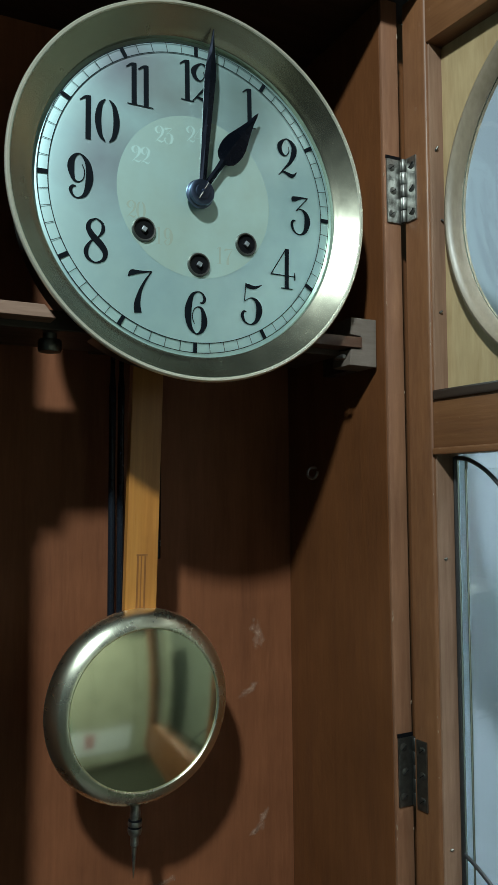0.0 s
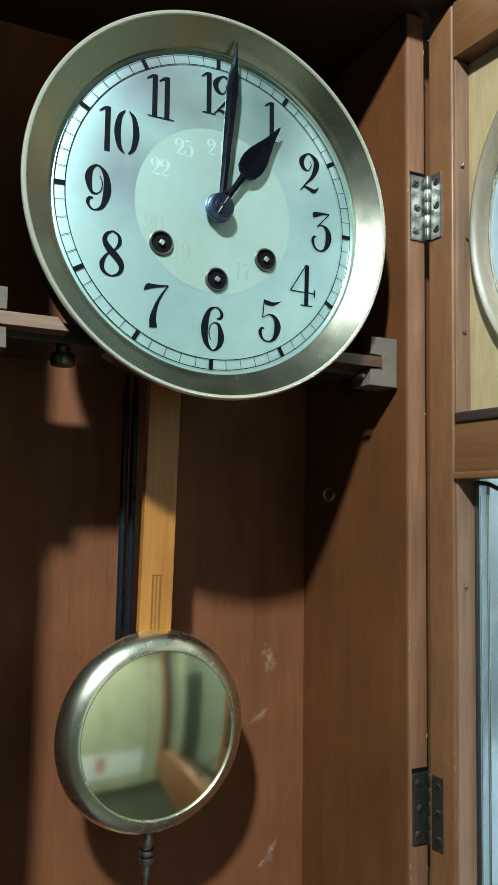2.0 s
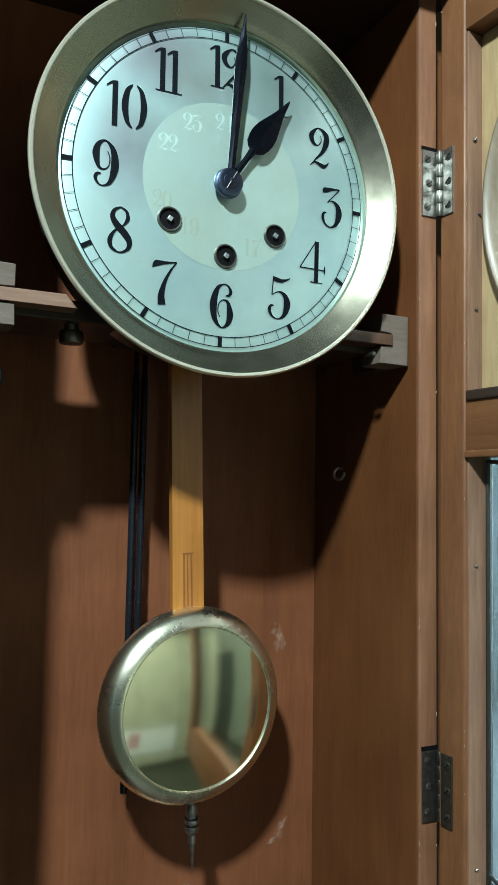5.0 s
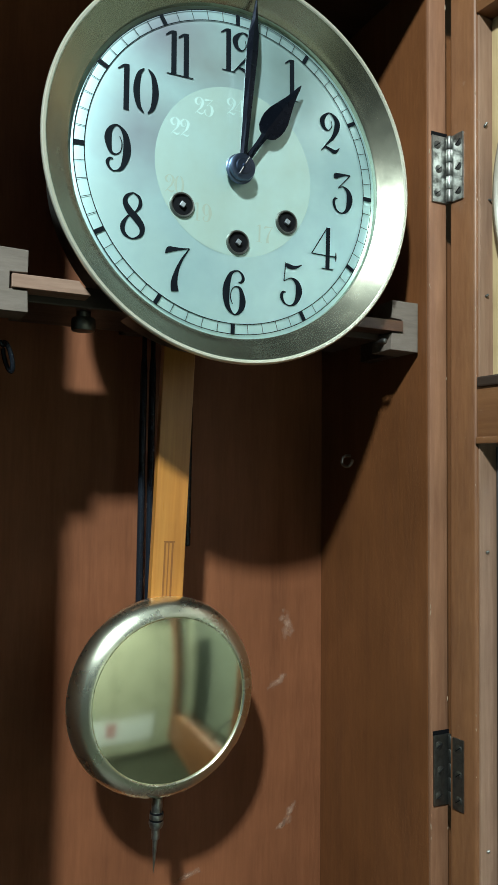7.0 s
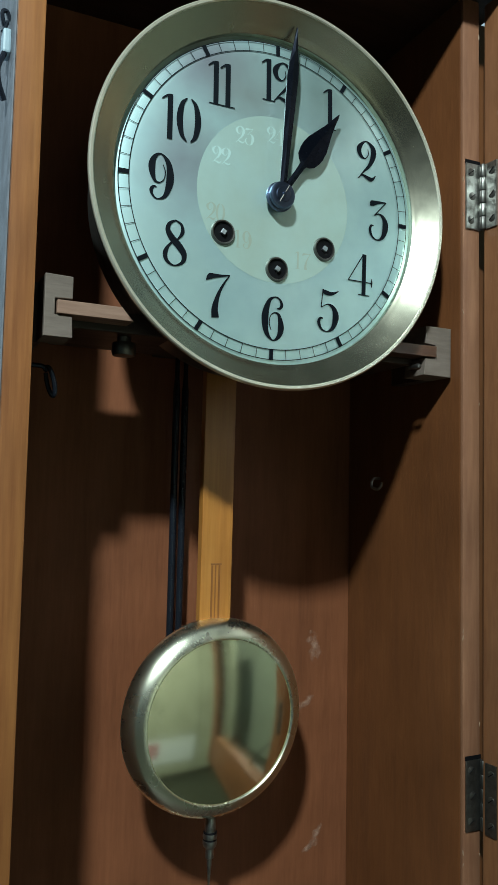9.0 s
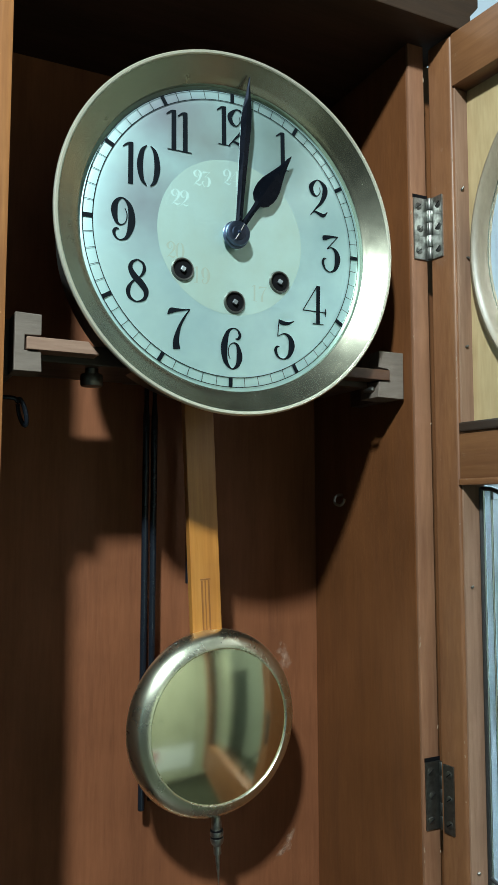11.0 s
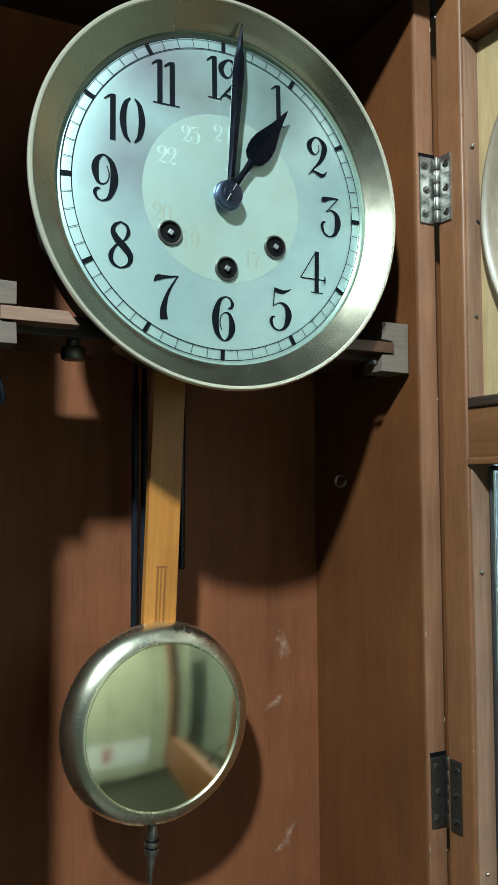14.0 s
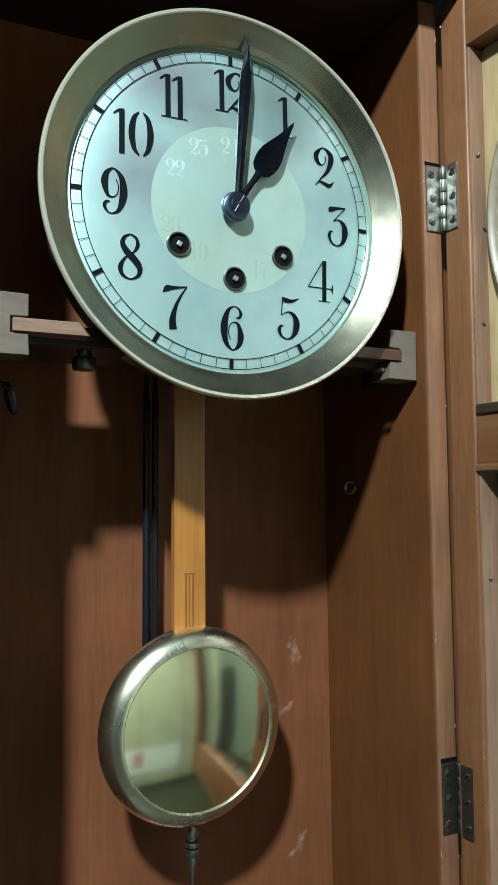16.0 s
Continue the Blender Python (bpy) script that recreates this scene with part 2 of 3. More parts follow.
def place(name, me, parent=None, label="", at=None):
    ob = new(name, me)
    if parent:
        ob.parent = parent
        if parent in ROOTS:
            ob.matrix_parent_inverse = Matrix.Translation(-ROOTS[parent])
    if at is not None:
        ob.matrix_basis = at
    if label:
        tagged(ob, label)
    return ob


ROOTS = {}


def root(name, where, label, category):
    ob = tagged(new(name), label, category)
    ob.empty_display_size = 0.05
    ob.location = where
    ROOTS[ob] = Vector(where)
    return ob


def box(x0, x1, y0, y1, z0, z1, bevel=0.0008, bm=None, segs=2):
    own = bm is None
    bm = bm or bmesh.new()
    made = bmesh.ops.create_cube(bm, size=1, matrix=Matrix.LocRotScale(
        ((x0 + x1) / 2, (y0 + y1) / 2, (z0 + z1) / 2), None, (x1 - x0, y1 - y0, z1 - z0)))
    if bevel:
        edges = list({e for v in made["verts"] for e in v.link_edges})
        bmesh.ops.bevel(bm, geom=edges, offset=bevel, segments=segs, affect="EDGES", profile=0.6)
    return bm


def prism(outline, y0, y1, bevel=0.0, bm=None):
    """An outline of (x, z) pulled from y0 to y1."""
    bm = bm or bmesh.new()
    vs = [bm.verts.new((x, y0, z)) for x, z in outline]
    f = bm.faces.new(vs)
    ext = bmesh.ops.extrude_face_region(bm, geom=[f])
    for v in ext["geom"]:
        if isinstance(v, bmesh.types.BMVert):
            v.co.y = y1
    if bevel:
        bmesh.ops.bevel(bm, geom=list(bm.edges), offset=bevel, segments=2, affect="EDGES", profile=0.6)
    return bm


def lathe(profile, centre=(0, 0, 0), axis="y", n=96, bm=None):
    """Turns (radius, along) pairs about an axis through centre."""
    bm = bm or bmesh.new()
    rings = []
    for r, a in profile:
        ring = []
        for i in range(n if r > 1e-7 else 1):
            w = 2 * math.pi * i / n
            c, s = r * math.cos(w), r * math.sin(w)
            co = {"y": (c, a, s), "z": (c, s, a), "x": (a, c, s)}[axis]
            ring.append(bm.verts.new(Vector(co) + Vector(centre)))
        rings.append(ring)
    for a, b in zip(rings, rings[1:]):
        for i in range(n):
            q = [a[i % len(a)], a[(i + 1) % len(a)], b[(i + 1) % len(b)], b[i % len(b)]]
            q = list(dict.fromkeys(q))
            if len(q) > 2:
                bm.faces.new(q)
    return bm


def tube(points, r, n=8, bm=None, taper=None):
    bm = bm or bmesh.new()
    pts = [Vector(p) for p in points]
    rings = []
    for i, p in enumerate(pts):
        d = (pts[min(i + 1, len(pts) - 1)] - pts[max(i - 1, 0)]).normalized()
        a = d.orthogonal().normalized() if i == 0 else (rings[-1][1] - d * rings[-1][1].dot(d)).normalized()
        b = d.cross(a)
        rr = r * (taper[i] if taper else 1)
        rings.append(([bm.verts.new(p + rr * (math.cos(w) * a + math.sin(w) * b)) for w in (2 * math.pi * k / n for k in range(n))], a))
    for (a, _), (b, _) in zip(rings, rings[1:]):
        for k in range(n):
            bm.faces.new((a[k], a[(k + 1) % n], b[(k + 1) % n], b[k]))
    bm.faces.new(rings[0][0])
    bm.faces.new(rings[-1][0])
    return bm


def spline(points, per=10):
    """A smooth line through points of any size."""
    p = [np.array(q, float) for q in points]
    p = [2 * p[0] - p[1], *p, 2 * p[-1] - p[-2]]
    out = []
    for a, b, c, d in zip(p, p[1:], p[2:], p[3:]):
        for k in range(per):
            s = k / per
            out.append(0.5 * (2 * b + (c - a) * s + (2 * a - 5 * b + 4 * c - d) * s * s + (3 * b - a - 3 * c + d) * s ** 3))
    return [*out, p[-2]]


def pen(bm, points, scale, at, y, straight=False, lean=0.92):
    """A pen stroke of changing width, (x, z, width) in units of scale, laid flat at depth y."""
    line = [np.array(q, float) for q in points] if straight else spline(points)
    sides = []
    line = [np.array((q[0] * lean, q[1], q[2] * lean * 0.92)) for q in line]
    for i, q in enumerate(line):
        d = line[min(i + 1, len(line) - 1)][:2] - line[max(i - 1, 0)][:2]
        d = d / (np.hypot(*d) or 1)
        w = max(q[2], 0.02) / 2
        sides.append([bm.verts.new((at[0] + scale * (q[0] + k * d[1] * w), y, at[1] + scale * (q[1] - k * d[0] * w))) for k in (1, -1)])
    for (a, b), (c, d) in zip(sides, sides[1:]):
        bm.faces.new((a, b, d, c))
    return bm


# ---- the room ----
def slab(name, x0, x1, y0, y1, z0, z1, mat, label, category):
    return tagged(part(name, box(x0, x1, y0, y1, z0, z1, 0), mat), label, category, kind="structure")


slab("wall_north", -2.9, 1.7, 0.158, 0.26, -1.45, 1.75, M_WALL, "pale blue painted plaster wall behind the clock", "wall")
slab("wall_south", -2.9, 1.7, -3.1, -3.0, -1.45, 1.75, M_NEARBLACK, "unseen wall across the room, near-black to keep bounce light low", "wall")
slab("wall_west", -3.0, -2.9, -3.1, 0.26, -1.45, 1.75, M_WEST, "unseen side wall of the room, coloured for reflections in the bob", "wall")
slab("wall_east", 1.7, 1.8, -3.1, 0.26, -1.45, 1.75, M_EAST, "unseen side wall of the room, coloured for reflections in the bob", "wall")
slab("ceiling", -3.0, 1.8, -3.1, 0.26, 1.75, 1.85, M_NEARBLACK, "unseen plain ceiling, near-black to keep bounce light low", "ceiling")
slab("floor", -3.0, 1.8, -3.1, 0.26, -1.55, -1.45, M_FLOOR, "grey-green worn wooden floor", "floor")

# ---- a made-up low cabinet across the room, added for the bob to mirror ----
def low_cabinet():
    x0, x1, y, z1 = -0.35, 1.15, -1.60, 0.02
    c = root("low_cabinet", ((x0 + x1) / 2, y - 0.2, -1.45), "made-up pale greenish cabinet on the floor, added for the bob to mirror", "cabinet")
    part("body", box(x0, x1, y - 0.40, y - 0.022, -1.37, z1 - 0.03, 0.003), M_CABINET, c)
    part("plinth", box(x0 + 0.02, x1 - 0.02, y - 0.38, y - 0.05, -1.45, -1.37, 0.002), M_DARKWOOD, c)
    part("cabinet_top", box(x0 - 0.02, x1 + 0.02, y - 0.41, y + 0.01, z1 - 0.03, z1, 0.004), M_CABINET, c)
    for k in range(3):
        a = x0 + k * (x1 - x0) / 3
        d = part("cabinet_door", box(a + 0.006, a + (x1 - x0) / 3 - 0.006, y - 0.022, y, -1.36, z1 - 0.036, 0.004), M_CABINET, c)
        part("knob", lathe([(0, 0.03), (0.012, 0.028), (0.015, 0.02), (0.008, 0.01), (0.006, 0)], (a + 0.05, y, -0.62), "y", 16), M_OLDSTEEL, d, "", True)
    # White sheet and slips are added as bright patches in the bob's reflection.
    part("notice", box(-0.26, 0.62, y + 0.0005, y + 0.002, -1.20, -0.92, 0), M_PAPER, c, "added white sheet, a bright patch for the bob to mirror")
    for a, b, lo, hi, mat in ((-0.10, -0.05, -1.10, -0.80, M_TEAL), (0.10, 0.20, -1.12, -0.96, M_PINK)):
        part("coloured_slip", box(a, b, y + 0.0025, y + 0.004, lo, hi, 0), mat, c, "added coloured slip for the bob to mirror")


low_cabinet()

# ---- the clock ----
SIDE, WALL, BACK, FRONT, TOP, LOW = 0.1335, 0.0135, 0.131, -0.003, 0.160, -0.56
clock = root("wall_clock", (0, 0.156, LOW - 0.02),
             "tall brown wooden pendulum wall clock with its glazed door open", "clock")

TILT = Matrix.Translation((SIDE, 0, 0.05)) @ pose(0, 0, 0, 0, -0.5, 0) @ Matrix.Translation((-SIDE, 0, -0.05))
part("back_panel", box(-SIDE - WALL, SIDE + WALL + 0.024, BACK, 0.143, LOW, TOP, 0.0005), M_BACK, clock, "reddish-brown stained backboard with pale scuffs")
for sx in (-1, 1):
    x0, x1 = sorted((sx * SIDE, sx * (SIDE + WALL)))
    lean = TILT if sx > 0 else None
    bm = box(x0, x1, 0.0, BACK - 0.0003, LOW, TOP - 0.0002, 0.0004)
    if sx > 0:
        box(x1 - 0.0002, x1 + 0.024, 0.016, BACK - 0.0003, LOW, TOP - 0.0002, 0.0004, bm)
    panel = part("side_panel", bm, M_SIDE, clock, at=lean)
    bm = bmesh.new()
    box(x0, x1, FRONT, -0.0002, LOW, TOP - 0.0002, 0.0009, bm)
    part("front_edge", bm, M_EDGE if sx > 0 else M_PINE, panel,
         "pinkish bare wood front edge" if sx > 0 else "orange pine front edge", True)
top = part("top_board", prism([(-0.165, TOP), (0.165, TOP), (0.165, TOP + 0.012), (0.172, TOP + 0.02), (0.172, TOP + 0.03), (-0.172, TOP + 0.03), (-0.172, TOP + 0.02), (-0.165, TOP + 0.012)], -0.031, 0.15, 0.0008), M_DARKWOOD, clock, "dark overhanging top board")
part("bottom_board", box(-0.16, 0.16, -0.02, 0.15, LOW - 0.0405, LOW, 0.001), M_DARKWOOD, clock, "dark bottom board")

# pale chips along the worn right-hand edge of the case
for k in range(13):
    z = random.choice((-0.205, -0.252, -0.32, -0.395)) + random.uniform(-0.01, 0.01) if k < 6 else random.uniform(-0.5, 0.14)
    w, h = random.uniform(0.0002, 0.0006), random.uniform(0.0006, 0.0022)
    bm = bmesh.new()
    bmesh.ops.create_icosphere(bm, subdivisions=1, radius=1, matrix=TILT @ Matrix.LocRotScale((SIDE + (0.0002 if k % 3 else WALL - 0.0003), FRONT + 0.0001, z), Euler((0, random.uniform(-0.6, 0.6), 0)), (w, 0.0003, h)))
    part("chip", bm, M_CHIP, clock, "pale chip in the worn edge")

# scuffs in the stain of backboard and side
def scuff(centre, across, up, wide, tall, turn):
    c, a, b = Vector(centre), Vector(across), Vector(up)
    bm = bmesh.new()
    uv = bm.loops.layers.uv.new("UVMap")
    f = bm.faces.new([bm.verts.new(c + a * (i * wide * math.cos(turn) - j * tall * math.sin(turn)) + b * (i * wide * math.sin(turn) + j * tall * math.cos(turn)))
                      for i, j in ((-1, -1), (1, -1), (1, 1), (-1, 1))])
    for loop, q in zip(f.loops, ((0, 0), (1, 0), (1, 1), (0, 1))):
        loop[uv].uv = q
    part("scuff", bm, M_SCRATCH, clock, "pale scuff in the stain")


for x, z, wide, tall, turn in ((0.1065, -0.284, 0.0065, 0.0125, 0.2), (0.0985, -0.326, 0.0135, 0.0045, 0.55), (0.111, -0.425, 0.0045, 0.0115, -0.5), (0.104, -0.433, 0.0065, 0.003, 0.4),
                               (0.030, -0.455, 0.012, 0.003, 0.3)):
    scuff((x, BACK - 0.0004, z), (1, 0, 0), (0, 0, 1), wide, tall, turn)

# movement, its bracket and blocks
for sx in (-1, 1):
    cut = [(0.133, -0.0592), (0.113, -0.0592), (0.1125, -0.0705), (0.1205, -0.0712), (0.1205, -0.0795), (0.1128, -0.080), (0.1122, -0.0862), (0.1118, -0.0908), (0.133, -0.0912)] if sx > 0 else \
          [(0.1268, -0.0588), (0.1125, -0.0592), (0.1125, -0.0708), (0.1215, -0.0712), (0.1215, -0.0798), (0.1125, -0.080), (0.1120, -0.0912), (0.1268, -0.0912)]
    part("bracket_block", prism([(sx * x, z) for x, z in cut], 0.007, 0.028, 0.0004), M_BLOCK, clock, "greyish notched wooden bracket block")
    part("bracket_cleat", box(*sorted((sx * 0.1240, sx * 0.1333)), 0.0285, 0.06, -0.0912, -0.0588, 0.0006), M_DARKWOOD, clock, "dark cleat behind the bracket block")
    bm = prism([(sx * 0.1205, -0.0722), (sx * 0.0865, -0.0722), (sx * 0.0800, -0.0792), (sx * 0.1205, -0.0792)], 0.0055, 0.0195, 0.0003)
    part("seat_bar", bm, M_BAR if sx < 0 else M_SHADEBAR, clock, "pinkish wooden bar of the movement bracket" if sx < 0 else "wooden bar of the movement bracket, darkened for the bezel shadow")
part("seat_board", box(-0.112, 0.112, 0.020, 0.077, -0.083, -0.0715, 0.0008), M_DARKWOOD, clock, "dark wooden seat board of the movement")
movement = part("movement", box(-0.062, 0.062, 0.030, 0.036, -0.071, 0.07, 0.001), M_OLDSTEEL, clock, "dark clock movement behind the dial")
part("back_plate", box(-0.058, 0.058, 0.056, 0.060, -0.071, 0.07, 0.001), M_OLDSTEEL, movement)
for x in (-0.05, 0.05):
    for z in (-0.06, 0.06):
        part("pillar", lathe([(0, 0.036), (0.003, 0.036), (0.004, 0.046), (0.003, 0.056), (0, 0.056)], (x, 0, z), "y", 12), M_OLDSTEEL, movement, "", True)
part("thumb_screw", lathe([(0, -0.0832), (0.004, -0.0832), (0.004, -0.0862), (0.0062, -0.0866), (0.0068, -0.0878), (0.0068, -0.0925), (0.0062, -0.0938), (0, -0.0942)], (-0.0782, 0.030, 0), "z", 28), M_OLDSTEEL, clock, "dark round thumb screw under the board", True)
part("round_screw", lathe([(0, -0.003), (0.0014, -0.0024), (0.002, -0.001), (0.002, 0.001), (0.001, 0.008), (0, 0.008)], (0.1045, 0.0045, -0.0868), "y", 14), M_OLDSTEEL, clock, "small dark round screw", True)
# hook on the right wall, dark eye on the left wall
hook = [(0.1335, 0.086, -0.1560), (0.129, 0.086, -0.1562), (0.1262, 0.0855, -0.1585), (0.1255, 0.084, -0.1625), (0.1275, 0.080, -0.1640), (0.129, 0.0775, -0.1615), (0.129, 0.0768, -0.159)]
part("wire_hook", tube(spline(hook, 6), 0.0011), M_STEEL, clock, "small bright wire hook screwed into the side", True)
eye = [(-0.1335, 0.030, -0.1035), (-0.1230, 0.030, -0.1035)] + [(-0.1180 - 0.0026 * math.cos(w), 0.030 - 0.002 * math.sin(w), -0.1115 + 0.0075 * math.sin(w + 0.9)) for w in (k * 0.55 for k in range(12))]
part("wire_eye", tube(spline(eye, 4), 0.0013), M_BLACK, clock, "dark wire eye screwed into the side", True)

# gong rods
gong = part("gong_block", box(-0.03, 0.03, 0.105, BACK - 0.0005, -0.075, -0.045, 0.001), M_OLDSTEEL, clock, "dark gong block on the backboard")
for x, z in ((-0.0155, -0.378), (-0.0092, -0.372), (0.0185, -0.222)):
    part("gong_rod", lathe([(0, z), (0.0019, z + 0.0004), (0.0024, z + 0.001), (0.0024, -0.1), (0.0016, -0.09), (0.0016, -0.0752), (0, -0.0752)], (x, 0.116, 0), "z", 16), M_BLACK, gong, "black steel gong rod", True)

# dial, its printing and bezel
dial = part("dial", lathe([(0.0083 * k, 0) for k in range(11)] + [(0.0885, 0.0001), (0.0920, 0.0003), (0.0955, 0.0006), (0.0962, 0.0008), (0.0962, 0.0015), (0, 0.0015)]), M_DIAL, clock, "round silvered dial with black figures", True)
part("dial_centre", lathe([(0.0485 * k / 6, -0.00012) for k in range(7)]), M_CENTRE, dial, "matt worn centre of the dial", True)
INK, CROWN = -0.0004, 3.8


def band(r0, r1, y, n=180):
    bm = bmesh.new()
    a = [[bm.verts.new((r * math.sin(2 * math.pi * i / n), y, r * math.cos(2 * math.pi * i / n))) for i in range(n)] for r in (r0, r1)]
    for i in range(n):
        bm.faces.new((a[0][i], a[0][(i + 1) % n], a[1][(i + 1) % n], a[1][i]))
    return bm


part("ring_line", band(0.09235, 0.09285, INK), M_INK, dial, "thin black line of the minute ring")
part("ring_line", band(0.08650, 0.08700, INK), M_INK, dial, "thin black line of the minute ring")


def tick(w, y):
    me = bpy.data.meshes.new("tick")
    me.from_pydata([(-w, y, 0.0868), (w, y, 0.0868), (w, y, 0.0926), (-w, y, 0.0926)], [], [(0, 1, 2, 3)])
    me.materials.append(M_INK)
    return me


thin, thick = tick(0.00017, INK - 0.00003), tick(0.00125, INK - 0.00006)
for k in range(60):
    place("minute_mark" if k % 5 else "hour_mark", thin if k % 5 else thick, dial, at=pose(0, 0, 0, 0, 6 * k, 0))

ONE = [[(0.0, 0.0, 0.140), (0.0, 0.97, 0.140)], [(0.06, 0.985, 0.03), (-0.06, 0.955, 0.06), (-0.20, 0.86, 0.03)], [(-0.17, 0.012, 0.028), (0.18, 0.012, 0.028)]]
TWO = [[(0.04, 0.80, 0.02), (0.055, 0.67, 0.03), (-0.05, 0.555, 0.035), (-0.19, 0.62, 0.12), (-0.225, 0.80, 0.15), (-0.02, 0.985, 0.035), (0.19, 0.86, 0.15), (0.215, 0.68, 0.18), (0.10, 0.42, 0.11), (-0.10, 0.21, 0.05), (-0.26, 0.03, 0.025)],
       [(-0.27, 0.03, 0.02), (-0.14, 0.135, 0.05), (0.02, 0.10, 0.10), (0.13, 0.07, 0.12), (0.22, 0.11, 0.07), (0.29, 0.19, 0.02)]]
THREE = [[(-0.25, 0.82, 0.02), (-0.20, 0.88, 0.16), (-0.11, 0.91, 0.13), (0.05, 0.945, 0.07), (0.25, 0.965, 0.03)], [(0.25, 0.965, 0.03), (-0.12, 0.60, 0.03)],
         [(-0.12, 0.60, 0.025), (0.04, 0.655, 0.04), (0.19, 0.55, 0.14), (0.235, 0.36, 0.20), (0.16, 0.12, 0.12), (0.0, 0.015, 0.04), (-0.17, 0.07, 0.055), (-0.25, 0.22, 0.09), (-0.22, 0.33, 0.07), (-0.14, 0.345, 0.03)]]
FOUR = [[(0.10, 0.0, 0.135), (0.10, 0.99, 0.135)], [(0.06, 0.97, 0.03), (-0.38, 0.325, 0.03)], [(-0.38, 0.325, 0.03), (0.36, 0.325, 0.03)], [(-0.07, 0.012, 0.028), (0.28, 0.012, 0.028)],
        [(0.345, 0.22, 0.02), (0.345, 0.325, 0.05), (0.345, 0.43, 0.02)]]
FIVE = [[(-0.17, 0.985, 0.02), (-0.12, 0.93, 0.12), (0.04, 0.90, 0.11), (0.17, 0.925, 0.07), (0.30, 0.985, 0.02)], [(-0.165, 0.985, 0.03), (-0.20, 0.56, 0.03)],
        [(-0.20, 0.56, 0.02), (0.0, 0.645, 0.04), (0.17, 0.56, 0.13), (0.235, 0.36, 0.20), (0.16, 0.12, 0.12), (0.0, 0.015, 0.04), (-0.17, 0.06, 0.055), (-0.255, 0.20, 0.10), (-0.22, 0.30, 0.07), (-0.14, 0.31, 0.03)]]
SIX = [[(0.09, 0.735, 0.03), (0.17, 0.745, 0.07), (0.215, 0.83, 0.09), (0.15, 0.95, 0.05), (0.03, 0.985, 0.035), (-0.13, 0.88, 0.11), (-0.225, 0.55, 0.20), (-0.18, 0.20, 0.14), (0.0, 0.015, 0.04), (0.16, 0.11, 0.12), (0.215, 0.32, 0.18), (0.15, 0.58, 0.09), (0.03, 0.635, 0.035), (-0.08, 0.55, 0.025), (-0.105, 0.38, 0.03), (-0.05, 0.24, 0.02)]]
SEVEN = [[(-0.29, 0.80, 0.02), (-0.20, 0.89, 0.15), (-0.08, 0.915, 0.11), (0.10, 0.935, 0.06), (0.30, 0.965, 0.03)], [(0.30, 0.965, 0.03), (0.14, 0.74, 0.06), (0.02, 0.50, 0.10), (-0.05, 0.22, 0.17), (-0.03, 0.01, 0.21)]]
EIGHT = [[(0.0, 0.985, 0.035), (-0.14, 0.90, 0.09), (-0.18, 0.76, 0.13), (-0.08, 0.60, 0.17), (0.10, 0.44, 0.18), (0.225, 0.27, 0.15), (0.19, 0.10, 0.09), (0.0, 0.015, 0.04), (-0.18, 0.10, 0.09), (-0.225, 0.27, 0.12), (-0.12, 0.46, 0.06), (0.06, 0.58, 0.045), (0.17, 0.74, 0.10), (0.14, 0.90, 0.07), (0.0, 0.985, 0.035)]]
NINE = [[(-x, 1 - z, w) for x, z, w in SIX[0]]]
ZERO = [[(k * 0.05, 0.985, 0.03), (k * 0.17, 0.83, 0.12), (k * 0.225, 0.5, 0.17), (k * 0.17, 0.17, 0.12), (k * 0.05, 0.015, 0.03)] for k in (-1, 1)]
FIGURES = (ZERO, ONE, TWO, THREE, FOUR, FIVE, SIX, SEVEN, EIGHT, NINE)
PLACES = {1: ("1", 0.0355, 0.0625), 2: ("2", 0.0620, 0.0360), 3: ("3", 0.0710, 0.0005), 4: ("4", 0.0590, -0.0350), 5: ("5", 0.0365, -0.0600), 6: ("6", 0.0005, -0.0690),
          7: ("7", -0.0345, -0.0600), 8: ("8", -0.0600, -0.0345), 9: ("9", -0.0693, 0.0005), 10: ("10", -0.0602, 0.0350), 11: ("11", -0.0350, 0.0605), 12: ("12", -0.0010, 0.0705)}
TALL = 0.0256
for hour, (text, cx, cz) in PLACES.items():
    bm = bmesh.new()
    step = 0.0072 if text == "11" else 0.0096
    for i, ch in enumerate(text):
        x = cx + (i - (len(text) - 1) / 2) * step + (0.0012 if text == "10" and i else 0)
        for j, stroke in enumerate(FIGURES[int(ch)]):
            if text == "10" and ch == "1" and j == 2:
                continue
            pen(bm, stroke, TALL, (x, cz - TALL / 2), INK - 0.00002 * (j + 3 * i), len(stroke) == 2)
    part("numeral", bm, M_INK, dial, "black " + text + " of the hour ring")


for text, x, z, mat in (("22", -0.0345, 0.0190, M_GHOST), ("23", -0.0205, 0.0335, M_GHOST), ("24", -0.0010, 0.0375, M_GHOST),
                        ("20", -0.0370, -0.0135, M_GHOST2), ("19", -0.0205, -0.0265, M_GHOST2), ("17", 0.0180, -0.0330, M_GHOST2)):
    bm = bmesh.new()
    for i, ch in enumerate(text):
        for j, stroke in enumerate(FIGURES[int(ch)]):
            pen(bm, stroke, 0.0102, (x + (i - 0.5) * 0.0056, z - 0.0051), -0.00016 - 0.000004 * (j + 5 * i), len(stroke) == 2)
    part("figure", bm, mat, dial, "worn " + text + " of the inner ring")

